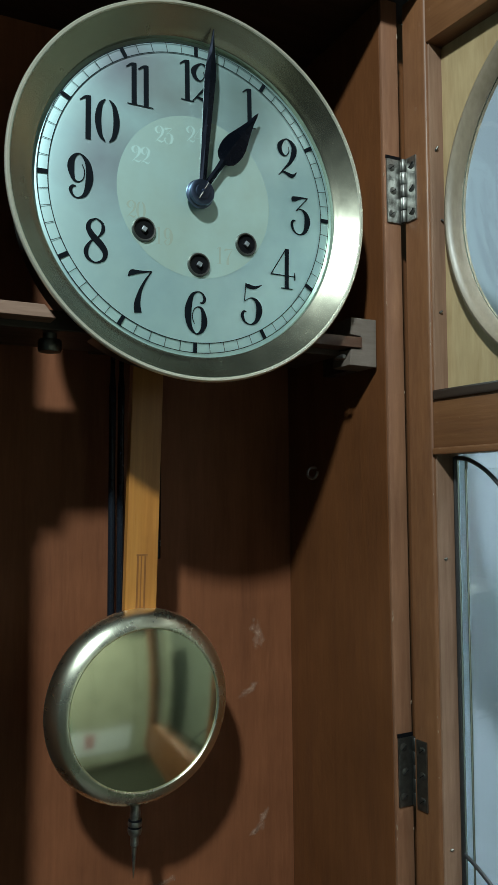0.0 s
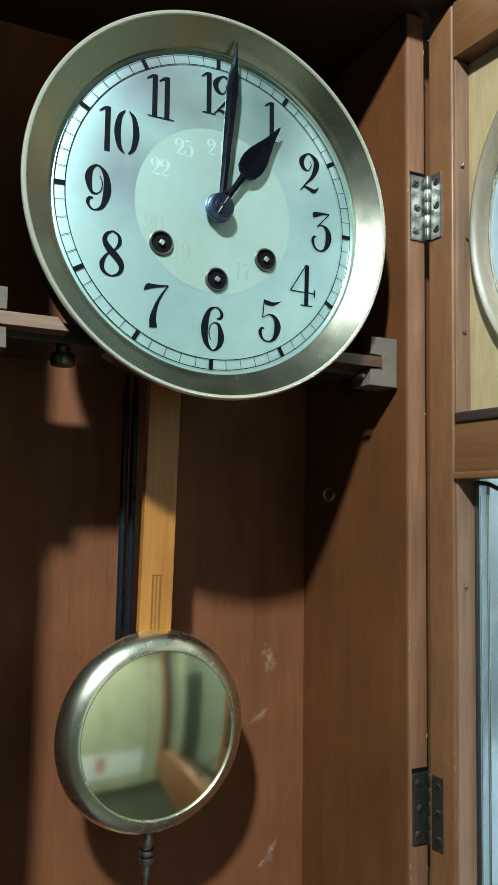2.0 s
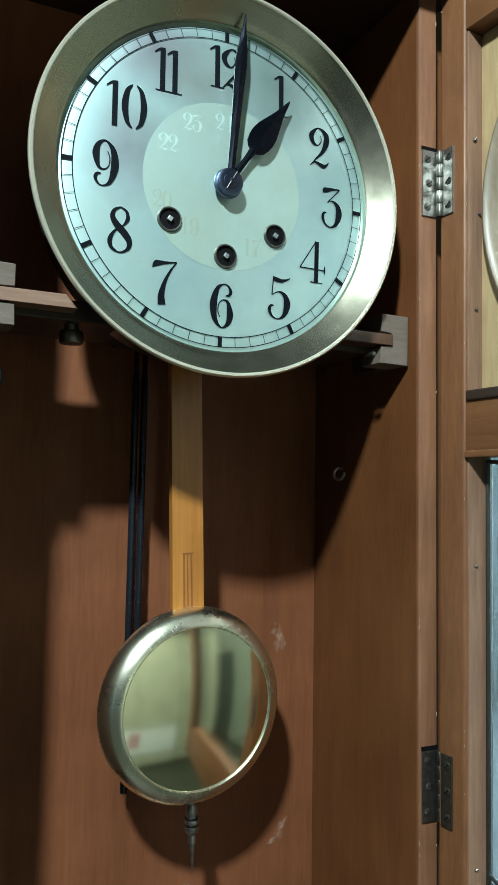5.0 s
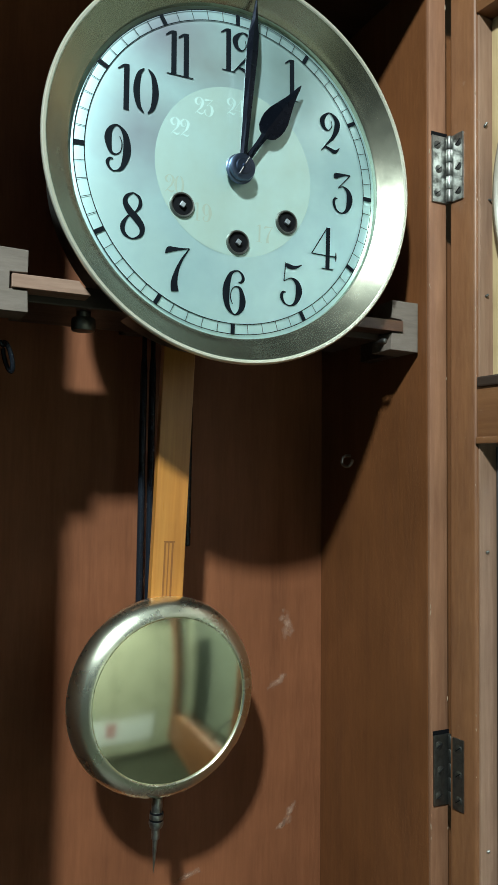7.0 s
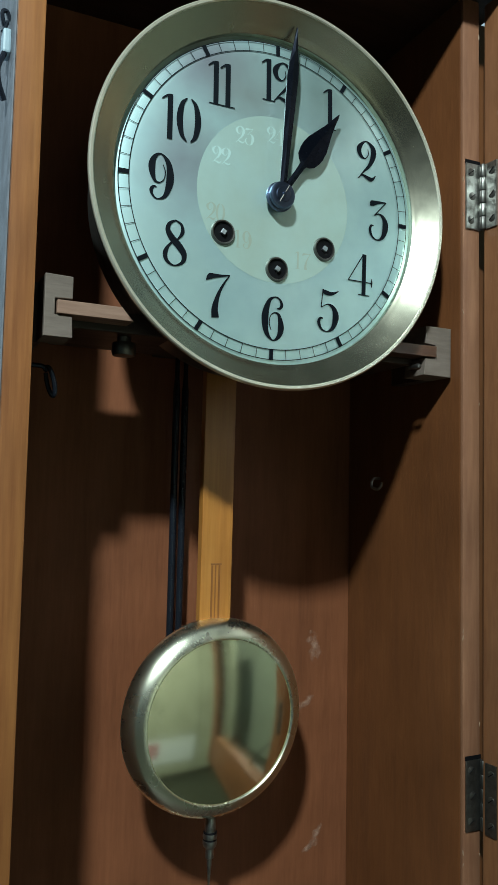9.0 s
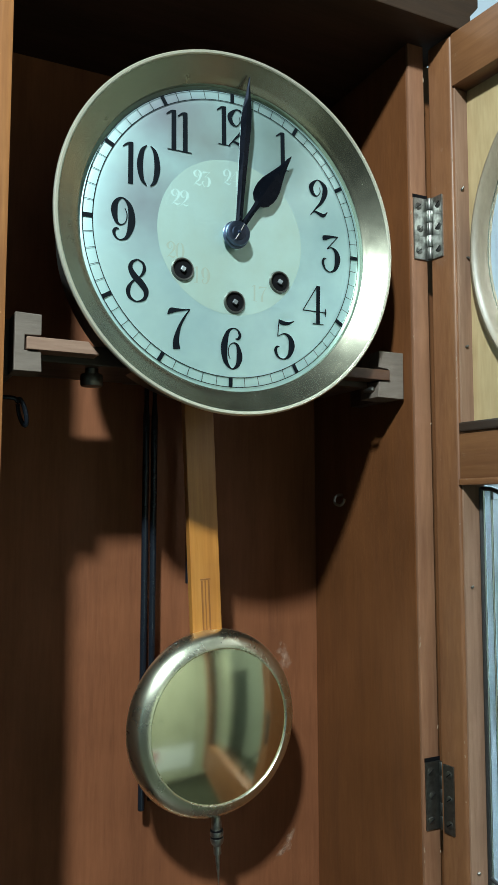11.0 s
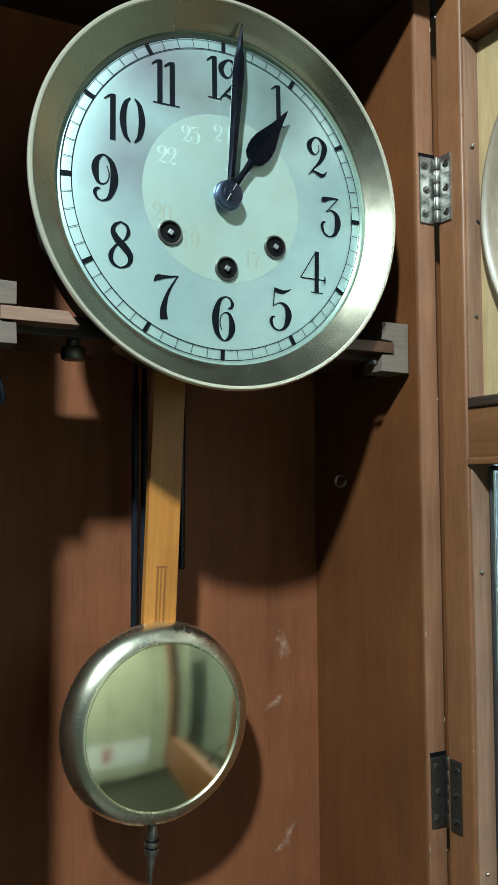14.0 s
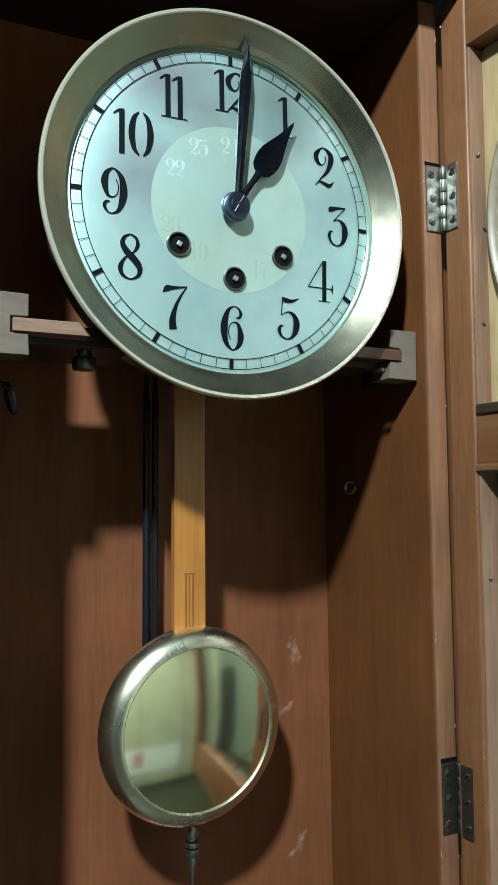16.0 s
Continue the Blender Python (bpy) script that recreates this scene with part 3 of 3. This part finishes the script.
for x, z in ((-0.0325, -0.0245), (0.0015, -0.0405), (0.0325, -0.0240)):
    part("arbor_bush", lathe([(0.0057, 0.0), (0.0057, -0.0010), (0.0060, -0.0017), (0.0066, -0.0018), (0.0070, -0.0011), (0.0072, 0.0)], (x, 0, z), "y", 40), M_OLDSTEEL, dial, "dark rimmed winding hole", True)
    # Flat black disc: the hole's shade is colour, not depth.
    part("well", lathe([(0.0, -0.0003), (0.0058, -0.0003), (0.0058, -0.0012)], (x, 0, z), "y", 32), M_SHADE_MARK, dial, "flat black disc for the shade in the winding hole")
    bm = box(x - 0.0014, x + 0.0014, -0.0024, -0.0004, z - 0.0014, z + 0.0014, 0.0003)
    bmesh.ops.rotate(bm, verts=bm.verts, cent=(x, 0, z), matrix=Matrix.Rotation(0.5, 3, "Y"))
    part("arbor", bm, M_BRIGHT, dial, "bright square winding arbor")

# the whole dial face is a little domed
for me in {ob.data for ob in (dial, *dial.children)}:
    for v in me.vertices:
        v.co.y += (v.co.x ** 2 + v.co.z ** 2) / CROWN

bezel = part("bezel", lathe([(0.0957, 0.0046), (0.0955, 0.0030), (0.0955, -0.0004), (0.0960, -0.0009), (0.0974, -0.0017), (0.1000, -0.0036), (0.1030, -0.0060), (0.1060, -0.0083), (0.1080, -0.0099), (0.1086, -0.0104)], n=160), M_BEZEL, clock, "wide tarnished nickel bezel round the dial", True)
part("rim", lathe([(0.1086, -0.0103), (0.1092, -0.0112), (0.1104, -0.0114), (0.1112, -0.0106), (0.1114, -0.0092), (0.1108, -0.0080), (0.1104, -0.0070)], n=160), M_RIM, bezel, "rolled outer rim", True)
part("casing", lathe([(0.1104, -0.0070), (0.1085, 0.0), (0.1040, 0.004), (0.0990, 0.006), (0.0985, 0.045), (0.0978, 0.046), (0.0, 0.046)], n=120), M_OLDSTEEL, bezel, "dark back of the bezel and dial pan", True)


def blade(lengths, widths, y0, y1, turn, bm=None):
    """A tapering blade standing on the arbor, with a ridge along its middle, turned clockwise by degrees."""
    bm = bm or bmesh.new()
    rows = []
    for z, w in zip(lengths, widths):
        rows.append([bm.verts.new(c) for c in ((-w, y1, z), (-w, (y0 + y1) / 2, z), (-w * 0.1, y0, z), (w, (y0 + y1) / 2, z), (w, y1, z))])
    for a, b in zip(rows, rows[1:]):
        for i in range(5):
            bm.faces.new((a[i], a[(i + 1) % 5], b[(i + 1) % 5], b[i]))
    bm.faces.new(rows[0])
    bm.faces.new(rows[-1])
    bmesh.ops.rotate(bm, verts=bm.verts, cent=(0, 0, 0), matrix=Matrix.Rotation(radians(turn), 3, "Y"))
    return bm


part("hour_hand", blade((0.004, 0.020, 0.0265, 0.0275, 0.030, 0.034, 0.038, 0.043, 0.049, 0.055, 0.061, 0.066, 0.0685),
                        (0.0020, 0.0018, 0.0022, 0.0042, 0.0064, 0.0075, 0.0078, 0.0072, 0.0053, 0.0034, 0.0019, 0.0010, 0.0003), -0.0058, -0.0046, 34.0), M_BLUED, clock, "blue-black pear-shaped hour pointer")
part("minute_hand", blade((0.004, 0.030, 0.055, 0.070, 0.078, 0.086, 0.094, 0.1005),
                          (0.0021, 0.0025, 0.0032, 0.0036, 0.0032, 0.0020, 0.0010, 0.0003), -0.0088, -0.0074, 4.2), M_BLUED, clock, "blue-black tapering minute pointer")
hub = part("hand_hub", lathe([(0, -0.0118), (0.0008, -0.0118), (0.0012, -0.0104), (0.0040, -0.0102), (0.0046, -0.0096), (0.0062, -0.0096), (0.0074, -0.0092), (0.0078, -0.0084), (0.0078, -0.0070), (0.0072, -0.0062), (0.0084, -0.0058), (0.0086, -0.0046), (0.0060, -0.0040), (0.0050, -0.0004)], n=48), M_HUB, clock, "blued steel hub of the pointers", True)
part("pin", tube([(-0.0030, -0.0110, -0.0052), (0.0030, -0.0110, 0.0052)], 0.0003), M_OLDSTEEL, hub, "bright taper pin")

# ---- pendulum: the wooden rod with its bob, swinging from behind the dial ----
PIVOT = Vector((0.0, 0.072, 0.061))
BOB = -0.372
part("suspension_post", box(-0.006, 0.006, 0.0722, BACK - 0.0002, 0.0555, 0.0665, 0.0006), M_OLDSTEEL, clock, "dark post that carries the pendulum")
pendulum = tagged(new("pendulum"), "yellow pine pendulum rod with a round polished brass bob", "pendulum")
pendulum.location, pendulum.empty_display_size = PIVOT, 0.03
part("rod", box(-0.0107, 0.0107, 0.0, 0.007, BOB, -0.012, 0.0008), M_ROD, pendulum, "varnished yellow pine rod")
for a, b in ((-0.0036, -0.0024), (-0.0010, -0.0002), (0.0014, 0.0026)):
    part("rod_inlay", box(a, b, -0.0003, 0.002, -0.345, -0.2766, 0.0001), M_SLIT, pendulum, "brown inlaid line down the rod")
part("rod_inlay", box(-0.0040, 0.0034, -0.00025, 0.002, -0.2764, -0.2754, 0.0001), M_SLIT, pendulum, "brown cross line on the rod")
part("suspension", box(-0.003, 0.003, 0.0005, 0.003, -0.0135, 0.003, 0.0003), M_STEEL, pendulum, "thin steel suspension spring")
TWIST = pose(0.0018, 0, 0, 0, 0, 4.0)
DOME = 0.26
FACE, OUT = 0.0500, 1.018
SAG = DOME - math.sqrt(DOME ** 2 - FACE ** 2)
dome = [(FACE * k / 12, -0.0108 + DOME - math.sqrt(DOME ** 2 - (FACE * k / 12) ** 2) - SAG) for k in range(13)]
bob = part("bob", lathe(dome, (0, 0, BOB), n=128), M_BRASS, pendulum, "polished brass pendulum bob", True, TWIST)
part("rim", lathe([(OUT * r, y) for r, y in ((0.0491, -0.0107), (0.0494, -0.0114), (0.0500, -0.0119), (0.0508, -0.0118), (0.0530, -0.0107), (0.0555, -0.0093), (0.0578, -0.0072), (0.0596, -0.0042), (0.0607, -0.0008), (0.0611, 0.002), (0.0600, 0.004),
                   (0.0500, 0.0085), (0.03, 0.0115), (0, 0.013))], (0, 0, BOB), n=128), M_BOBRIM, bob, "rounded tarnished rim of the bob", True)
part("rating_nut", lathe([(0, -0.432), (0.0014, -0.4325), (0.0032, -0.434), (0.0035, -0.439), (0.0035, -0.4425), (0.0028, -0.4432), (0.0043, -0.4440), (0.0046, -0.4455), (0.0043, -0.4470), (0.0030, -0.4475), (0.0045, -0.4482), (0.0046, -0.4500), (0.0040, -0.4520), (0.0026, -0.4535), (0.0026, -0.4590), (0.0016, -0.4600)], (0.0012, 0.001, 0), "z", 24), M_STEEL, pendulum, "turned steel rating nut", True)
# Black rings paint the shade into the nut's grooves.
for z in (-0.4434, -0.4478):
    part("groove", lathe([(0.0034, z - 0.0005), (0.0043, z - 0.0004), (0.0043, z + 0.0004), (0.0034, z + 0.0005)], (0.0012, 0.001, 0), "z", 24), M_SHADE_MARK, pendulum, "black ring for the shade in the nut groove", True)
part("needle", lathe([(0, -0.4590), (0.0017, -0.4592), (0.0014, -0.4650), (0.0008, -0.4720), (0.0002, -0.4795), (0, -0.4797)], (0.0012, 0.001, 0), "z", 14), M_STEEL, pendulum, "thin tapered steel pointer", True)

# beat scale on the backboard under the pointer
scale = part("beat_scale", prism([(-0.030, -0.4640), (-0.0285, -0.4600), (-0.0260, -0.4585), (-0.0235, -0.4600), (-0.0215, -0.4588), (-0.0190, -0.4590), (-0.0172, -0.4612), (0.0, -0.4622), (0.0172, -0.4612), (0.0195, -0.4570), (0.0225, -0.4565), (0.0240, -0.4590), (0.0235, -0.4640), (0.030, -0.4700), (0.026, -0.4790), (0.012, -0.4840), (0.0, -0.4900), (-0.012, -0.4840), (-0.026, -0.4790), (-0.034, -0.4700)], 0.1235, BACK - 0.0004, 0.0011), M_BONE, clock, "pale cast beat scale on the backboard", True, pose(0.003, 0, -0.004))
for sx in (-1, 1):
    curl = [(sx * (0.020 + 0.006 * (1 - k / 14) * math.cos(k * 0.55)), 0.1225, -0.469 + 0.006 * (1 - k / 14) * math.sin(k * 0.55)) for k in range(13)]
    part("scroll", tube(spline(curl, 3), 0.0011, 8), M_BONE, scale, "cast scroll of the beat scale", True)
for k in range(-6, 7):
    part("scale_mark", box(k * 0.0022 - 0.0002, k * 0.0022 + 0.0002, 0.1230, 0.1240, -0.4680, -0.4645 + 0.001 * (k % 3 == 0), 0), M_SHADE_MARK, scale)

# ---- the open door, on its two hinges ----
OPEN = 84.0
DOOR = pose(0.1488, -0.0080, 0, 0, -0.25, -OPEN)
W, LEAF, BOTTOM = 0.3150, 0.024, -0.545
RT, RB = -0.1115, -0.1500            # middle rail
door = part("door", box(-0.0030, 0.0188, 0.0, LEAF, BOTTOM, TOP - 0.002, 0.0022, None, 3), M_DOOR, clock, "open stained wooden clock door with a round and a leaded pane", True, DOOR)
part("rebate", box(0.0185, 0.0200, 0.0022, LEAF - 0.003, RT, 0.120, 0.0003), M_REBATE, door, "pinkish bare rebate of the stile")
part("rebate", box(0.0185, 0.0200, 0.0022, LEAF - 0.003, BOTTOM + 0.0855, RB, 0.0003), M_REBATE, door, "pinkish bare rebate of the stile")
part("stile", box(W - 0.0400, W, 0.0, LEAF, BOTTOM, TOP - 0.002, 0.0014), M_DOOR, door, "", True)
part("top_rail", box(0.0187, W - 0.0402, 0.0004, LEAF, 0.1205, TOP - 0.002, 0.0012), M_RAIL, door, "", True)
part("middle_rail", box(0.0187, W - 0.0402, 0.0006, LEAF, RB, RT, 0.0012), M_RAIL, door, "", True)
part("bottom_rail", box(0.0187, W - 0.0402, 0.0004, LEAF, BOTTOM, BOTTOM + 0.085, 0.0012), M_RAIL, door, "", True)
part("moulding", box(0.0202, W - 0.0405, -0.0012, 0.0100, RT - 0.0045, RT + 0.0018, 0.0012), M_DARKWOOD, door, "dark ledge along the rail")
part("moulding", box(0.0190, W - 0.0405, -0.0010, 0.0030, RB - 0.0008, RB + 0.0035, 0.0010), M_RAIL, door, "thin bead along the rail")

# pale panel with a round hole
CU, CZ, HOLE, RIGHT = 0.1475, 0.0025, 0.1175, 0.1274
bm = bmesh.new()
n = 360
outer, inner = [], []
for k in range(n):
    w = 2 * math.pi * (k + 0.5) / n
    c, s = math.cos(w), math.sin(w)
    m = min((RIGHT if c > 0 else CU - 0.0202) / max(abs(c), 1e-6), ((0.1200 if s > 0 else -RT)) / max(abs(s), 1e-6))
    outer.append((CU + max(m, HOLE + 0.0004) * c, max(m, HOLE + 0.0004) * s + CZ * (m < HOLE + 0.0004)))
    inner.append((CU + HOLE * c, CZ + HOLE * s))
layers = [[[bm.verts.new((x, y, z)) for x, z in ring] for ring in (outer, inner)] for y in (0.0135, 0.0180)]
for k in range(n):
    j = (k + 1) % n
    (o0, i0), (o1, i1) = layers
    for q in ((o0[k], o0[j], i0[j], i0[k]), (o1[k], i1[k], i1[j], o1[j]), (i0[k], i0[j], i1[j], i1[k]), (o0[k], o1[k], o1[j], o0[j])):
        bm.faces.new(q)
part("upper_panel", bm, M_PALE, door, "pale yellowish wooden panel with a round opening")
ring = part("ring_moulding", lathe([(0.1222, 0.0134), (0.1224, 0.0095), (0.1216, 0.0070), (0.1200, 0.0062), (0.1182, 0.0072), (0.1164, 0.0098), (0.1148, 0.0128), (0.1142, 0.0150), (0.1140, 0.0190), (0.117, 0.0196), (0.1222, 0.0190)], (CU, 0, CZ), n=120), M_RING, door, "greyish turned wooden ring round the glass", True)
pane = part("round_pane", lathe([(0, 0.0255), (0.05, 0.0230), (0.085, 0.0188), (0.1138, 0.0150), (0.1138, 0.0166), (0.085, 0.0204), (0.05, 0.0246), (0, 0.0271)], (CU, 0, CZ), n=96), M_GLASS, door, "domed round glass pane", True)
pane.visible_shadow = False

# leaded lower light
GY = 0.0165
for u0, u1, z0, z1, mat, name, label in ((0.0300, W - 0.0565, BOTTOM + 0.09, RB - 0.010, M_GLASS, "pane", "clear lower glass pane"),
                                         (0.0236, 0.0298, BOTTOM + 0.088, RB - 0.004, M_BEVEL, "bevel_strip", "pale bevelled edge of the glass"),
                                         (W - 0.0560, W - 0.0425, BOTTOM + 0.088, RB - 0.004, M_BEVEL, "bevel_strip", "pale bevelled edge of the glass")):
    bm = box(u0, u1, GY, GY + 0.003, z0, z1, 0.0005)
    if name == "pane":
        bmesh.ops.rotate(bm, verts=bm.verts, cent=(u0, GY, 0), matrix=Matrix.Rotation(radians(1.6), 3, "Z"))
    ob = part(name, bm, mat, door, label)
    ob.visible_shadow = False


def came(points, w=0.0013):
    return part("came", tube(spline(points, 8), w, 8), M_LEAD, door, "dark lead came between the panes", True)


came([(0.0222, GY, RB - 0.002), (0.0222, GY, -0.35), (0.0222, GY, BOTTOM + 0.0855)], 0.0016)
came([(0.0225, GY, RB - 0.0025), (0.034, GY, RB - 0.0045), (0.050, GY, RB - 0.014), (0.068, GY, RB - 0.034), (0.085, GY, RB - 0.065)], 0.0014)
came([(0.0225, GY, -0.398), (0.034, GY, -0.403), (0.050, GY, -0.414), (0.068, GY, -0.434), (0.085, GY, -0.465)], 0.0014)

# flecks along the stile's worn inner edge
for k in range(9):
    bm = bmesh.new()
    z = random.uniform(-0.50, 0.118)
    if RB - 0.002 < z < RT + 0.004:
        continue
    bmesh.ops.create_icosphere(bm, subdivisions=1, radius=1, matrix=Matrix.LocRotScale((0.0180, 0.0006, z), Euler((0, random.uniform(-0.3, 0.3), 0)), (random.uniform(0.0002, 0.0004), 0.0004, random.uniform(0.0006, 0.003))))
    part("chip", bm, M_CHIP, door, "pale fleck in the worn edge")

# nails in the rebate
for z, d, bend in ((0.0480, 0.0065, 0.003), (0.0030, 0.0105, -0.001), (-0.0592, 0.0075, 0.0015), (-0.2170, 0.0075, 0.001), (-0.3950, 0.0075, 0.001)):
    part("nail", tube([(0.0190, d, z), (0.0206, d + 0.0003, z + bend * 0.4), (0.0212, d + 0.0012, z + bend)], 0.0008, 8, None, (1, 1.1, 0.8)), M_OLDSTEEL, door, "small bent dark nail")


IN_HINGE = TILT.inverted() @ DOOR


def hinge(z0, z1, mat, label):
    """A butt hinge: one leaf on the case's edge, one on the door, five knuckles between."""
    h = part("hinge", box(0.1352, 0.1474, FRONT - 0.0011, FRONT + 0.0002, z0, z1, 0.0003), mat, clock, label, at=TILT)
    part("leaf", box(0.0003, 0.0092, -0.0011, 0.0002, z0, z1, 0.0003), mat, h, "", at=IN_HINGE)
    step = (z1 - z0) / 5
    for k in range(5):
        a, b = z0 + k * step + 0.0002, z0 + (k + 1) * step - 0.0002
        part("knuckle", lathe([(0, a), (0.0019, a), (0.0021, a + 0.0003), (0.0021, b - 0.0003), (0.0019, b), (0, b)], (0.1470, FRONT - 0.0032, 0), "z", 18), mat if k % 2 else M_OLDSTEEL, h, "", True)
    # Black strip laid on the edge paints the shade of the hinge recess.
    part("mortise", box(0.1350, 0.1474, FRONT - 0.0004, FRONT + 0.0002, z1 + 0.0001, z1 + 0.0026, 0), M_SHADE_MARK, h, "flat black strip for the shade in the hinge recess")
    for side in (0, 1):
        for f in (0.14, 0.5, 0.86):
            z = z0 + f * (z1 - z0)
            x = (0.1390, 0.0055)[side] + (0.0012 if f == 0.5 and not side else 0)
            bm = lathe([(0, -0.0014), (0.0014, -0.0013), (0.0026, -0.0009), (0.0027, -0.0002), (0, -0.0002)], (x, (FRONT - 0.0004, -0.0004)[side], z), "y", 20)
            part("screw", bm, M_OLDSTEEL, h, "", True, IN_HINGE if side else None)
            y = (FRONT - 0.0004, -0.0004)[side] - 0.0014
            # Black bar on the screw head paints in the slot's shade.
            cut = tube([(x - 0.0018, y, z - 0.0014), (x + 0.0018, y, z + 0.0014)], 0.0003, 6)
            part("slot", cut, M_SHADE_MARK, h, "", False, IN_HINGE if side else None)
    return h


hinge(0.0050, 0.0485, M_STEEL, "worn bright steel butt hinge")
hinge(-0.3745, -0.3315, M_OLDSTEEL, "dark patinated steel butt hinge")

# hook latch on the outside of the case
# A thin sheet makes the case's outer left side grey-blue.
part("outer_veneer", box(-SIDE - WALL - 0.0009, -SIDE - WALL - 0.0001, 0.0006, 0.142, LOW, TOP - 0.001, 0.0002), M_GREYBLUE, clock, "grey-blue outer side of the case")
latch = part("door_latch", tube(spline([(-0.1480, 0.021, 0.076), (-0.1500, 0.020, 0.080), (-0.1525, 0.019, 0.078), (-0.1510, 0.020, 0.072), (-0.1495, 0.021, 0.075), (-0.1515, 0.019, 0.068)], 6), 0.0012), M_BLACK, clock, "dark wire hook latch on the case side", True)
part("latch_plate", box(-0.1520, -0.1478, 0.014, 0.024, 0.055, 0.068, 0.0012), M_PALEBLUE, latch, "pale blue plate of the latch")
part("latch_strap", tube(spline([(-0.1510, 0.016, 0.055), (-0.1540, 0.013, 0.046), (-0.1535, 0.013, 0.038), (-0.1500, 0.016, 0.030)], 6), 0.0016), M_BLACK, latch, "dark bent arm of the latch", True)


# ---- what moves ----
def motions():
    """The pendulum swings 51 times a minute, a good two and a half degrees to each side."""
    rows = []
    for k in range(0, 241):
        t = k / 15
        lag = float(np.interp(t, (0, 4.2, 8, 12.3, 16), (-0.791, -0.859, -0.851, -0.895, -0.706)))
        swing = 0.0053 + 0.0458 * math.sin(2 * math.pi * t / 1.1745 + lag)
        rows.append((t, pose(*PIVOT, 0, -math.degrees(swing), 0)))
    walk(pendulum, rows)


motions()
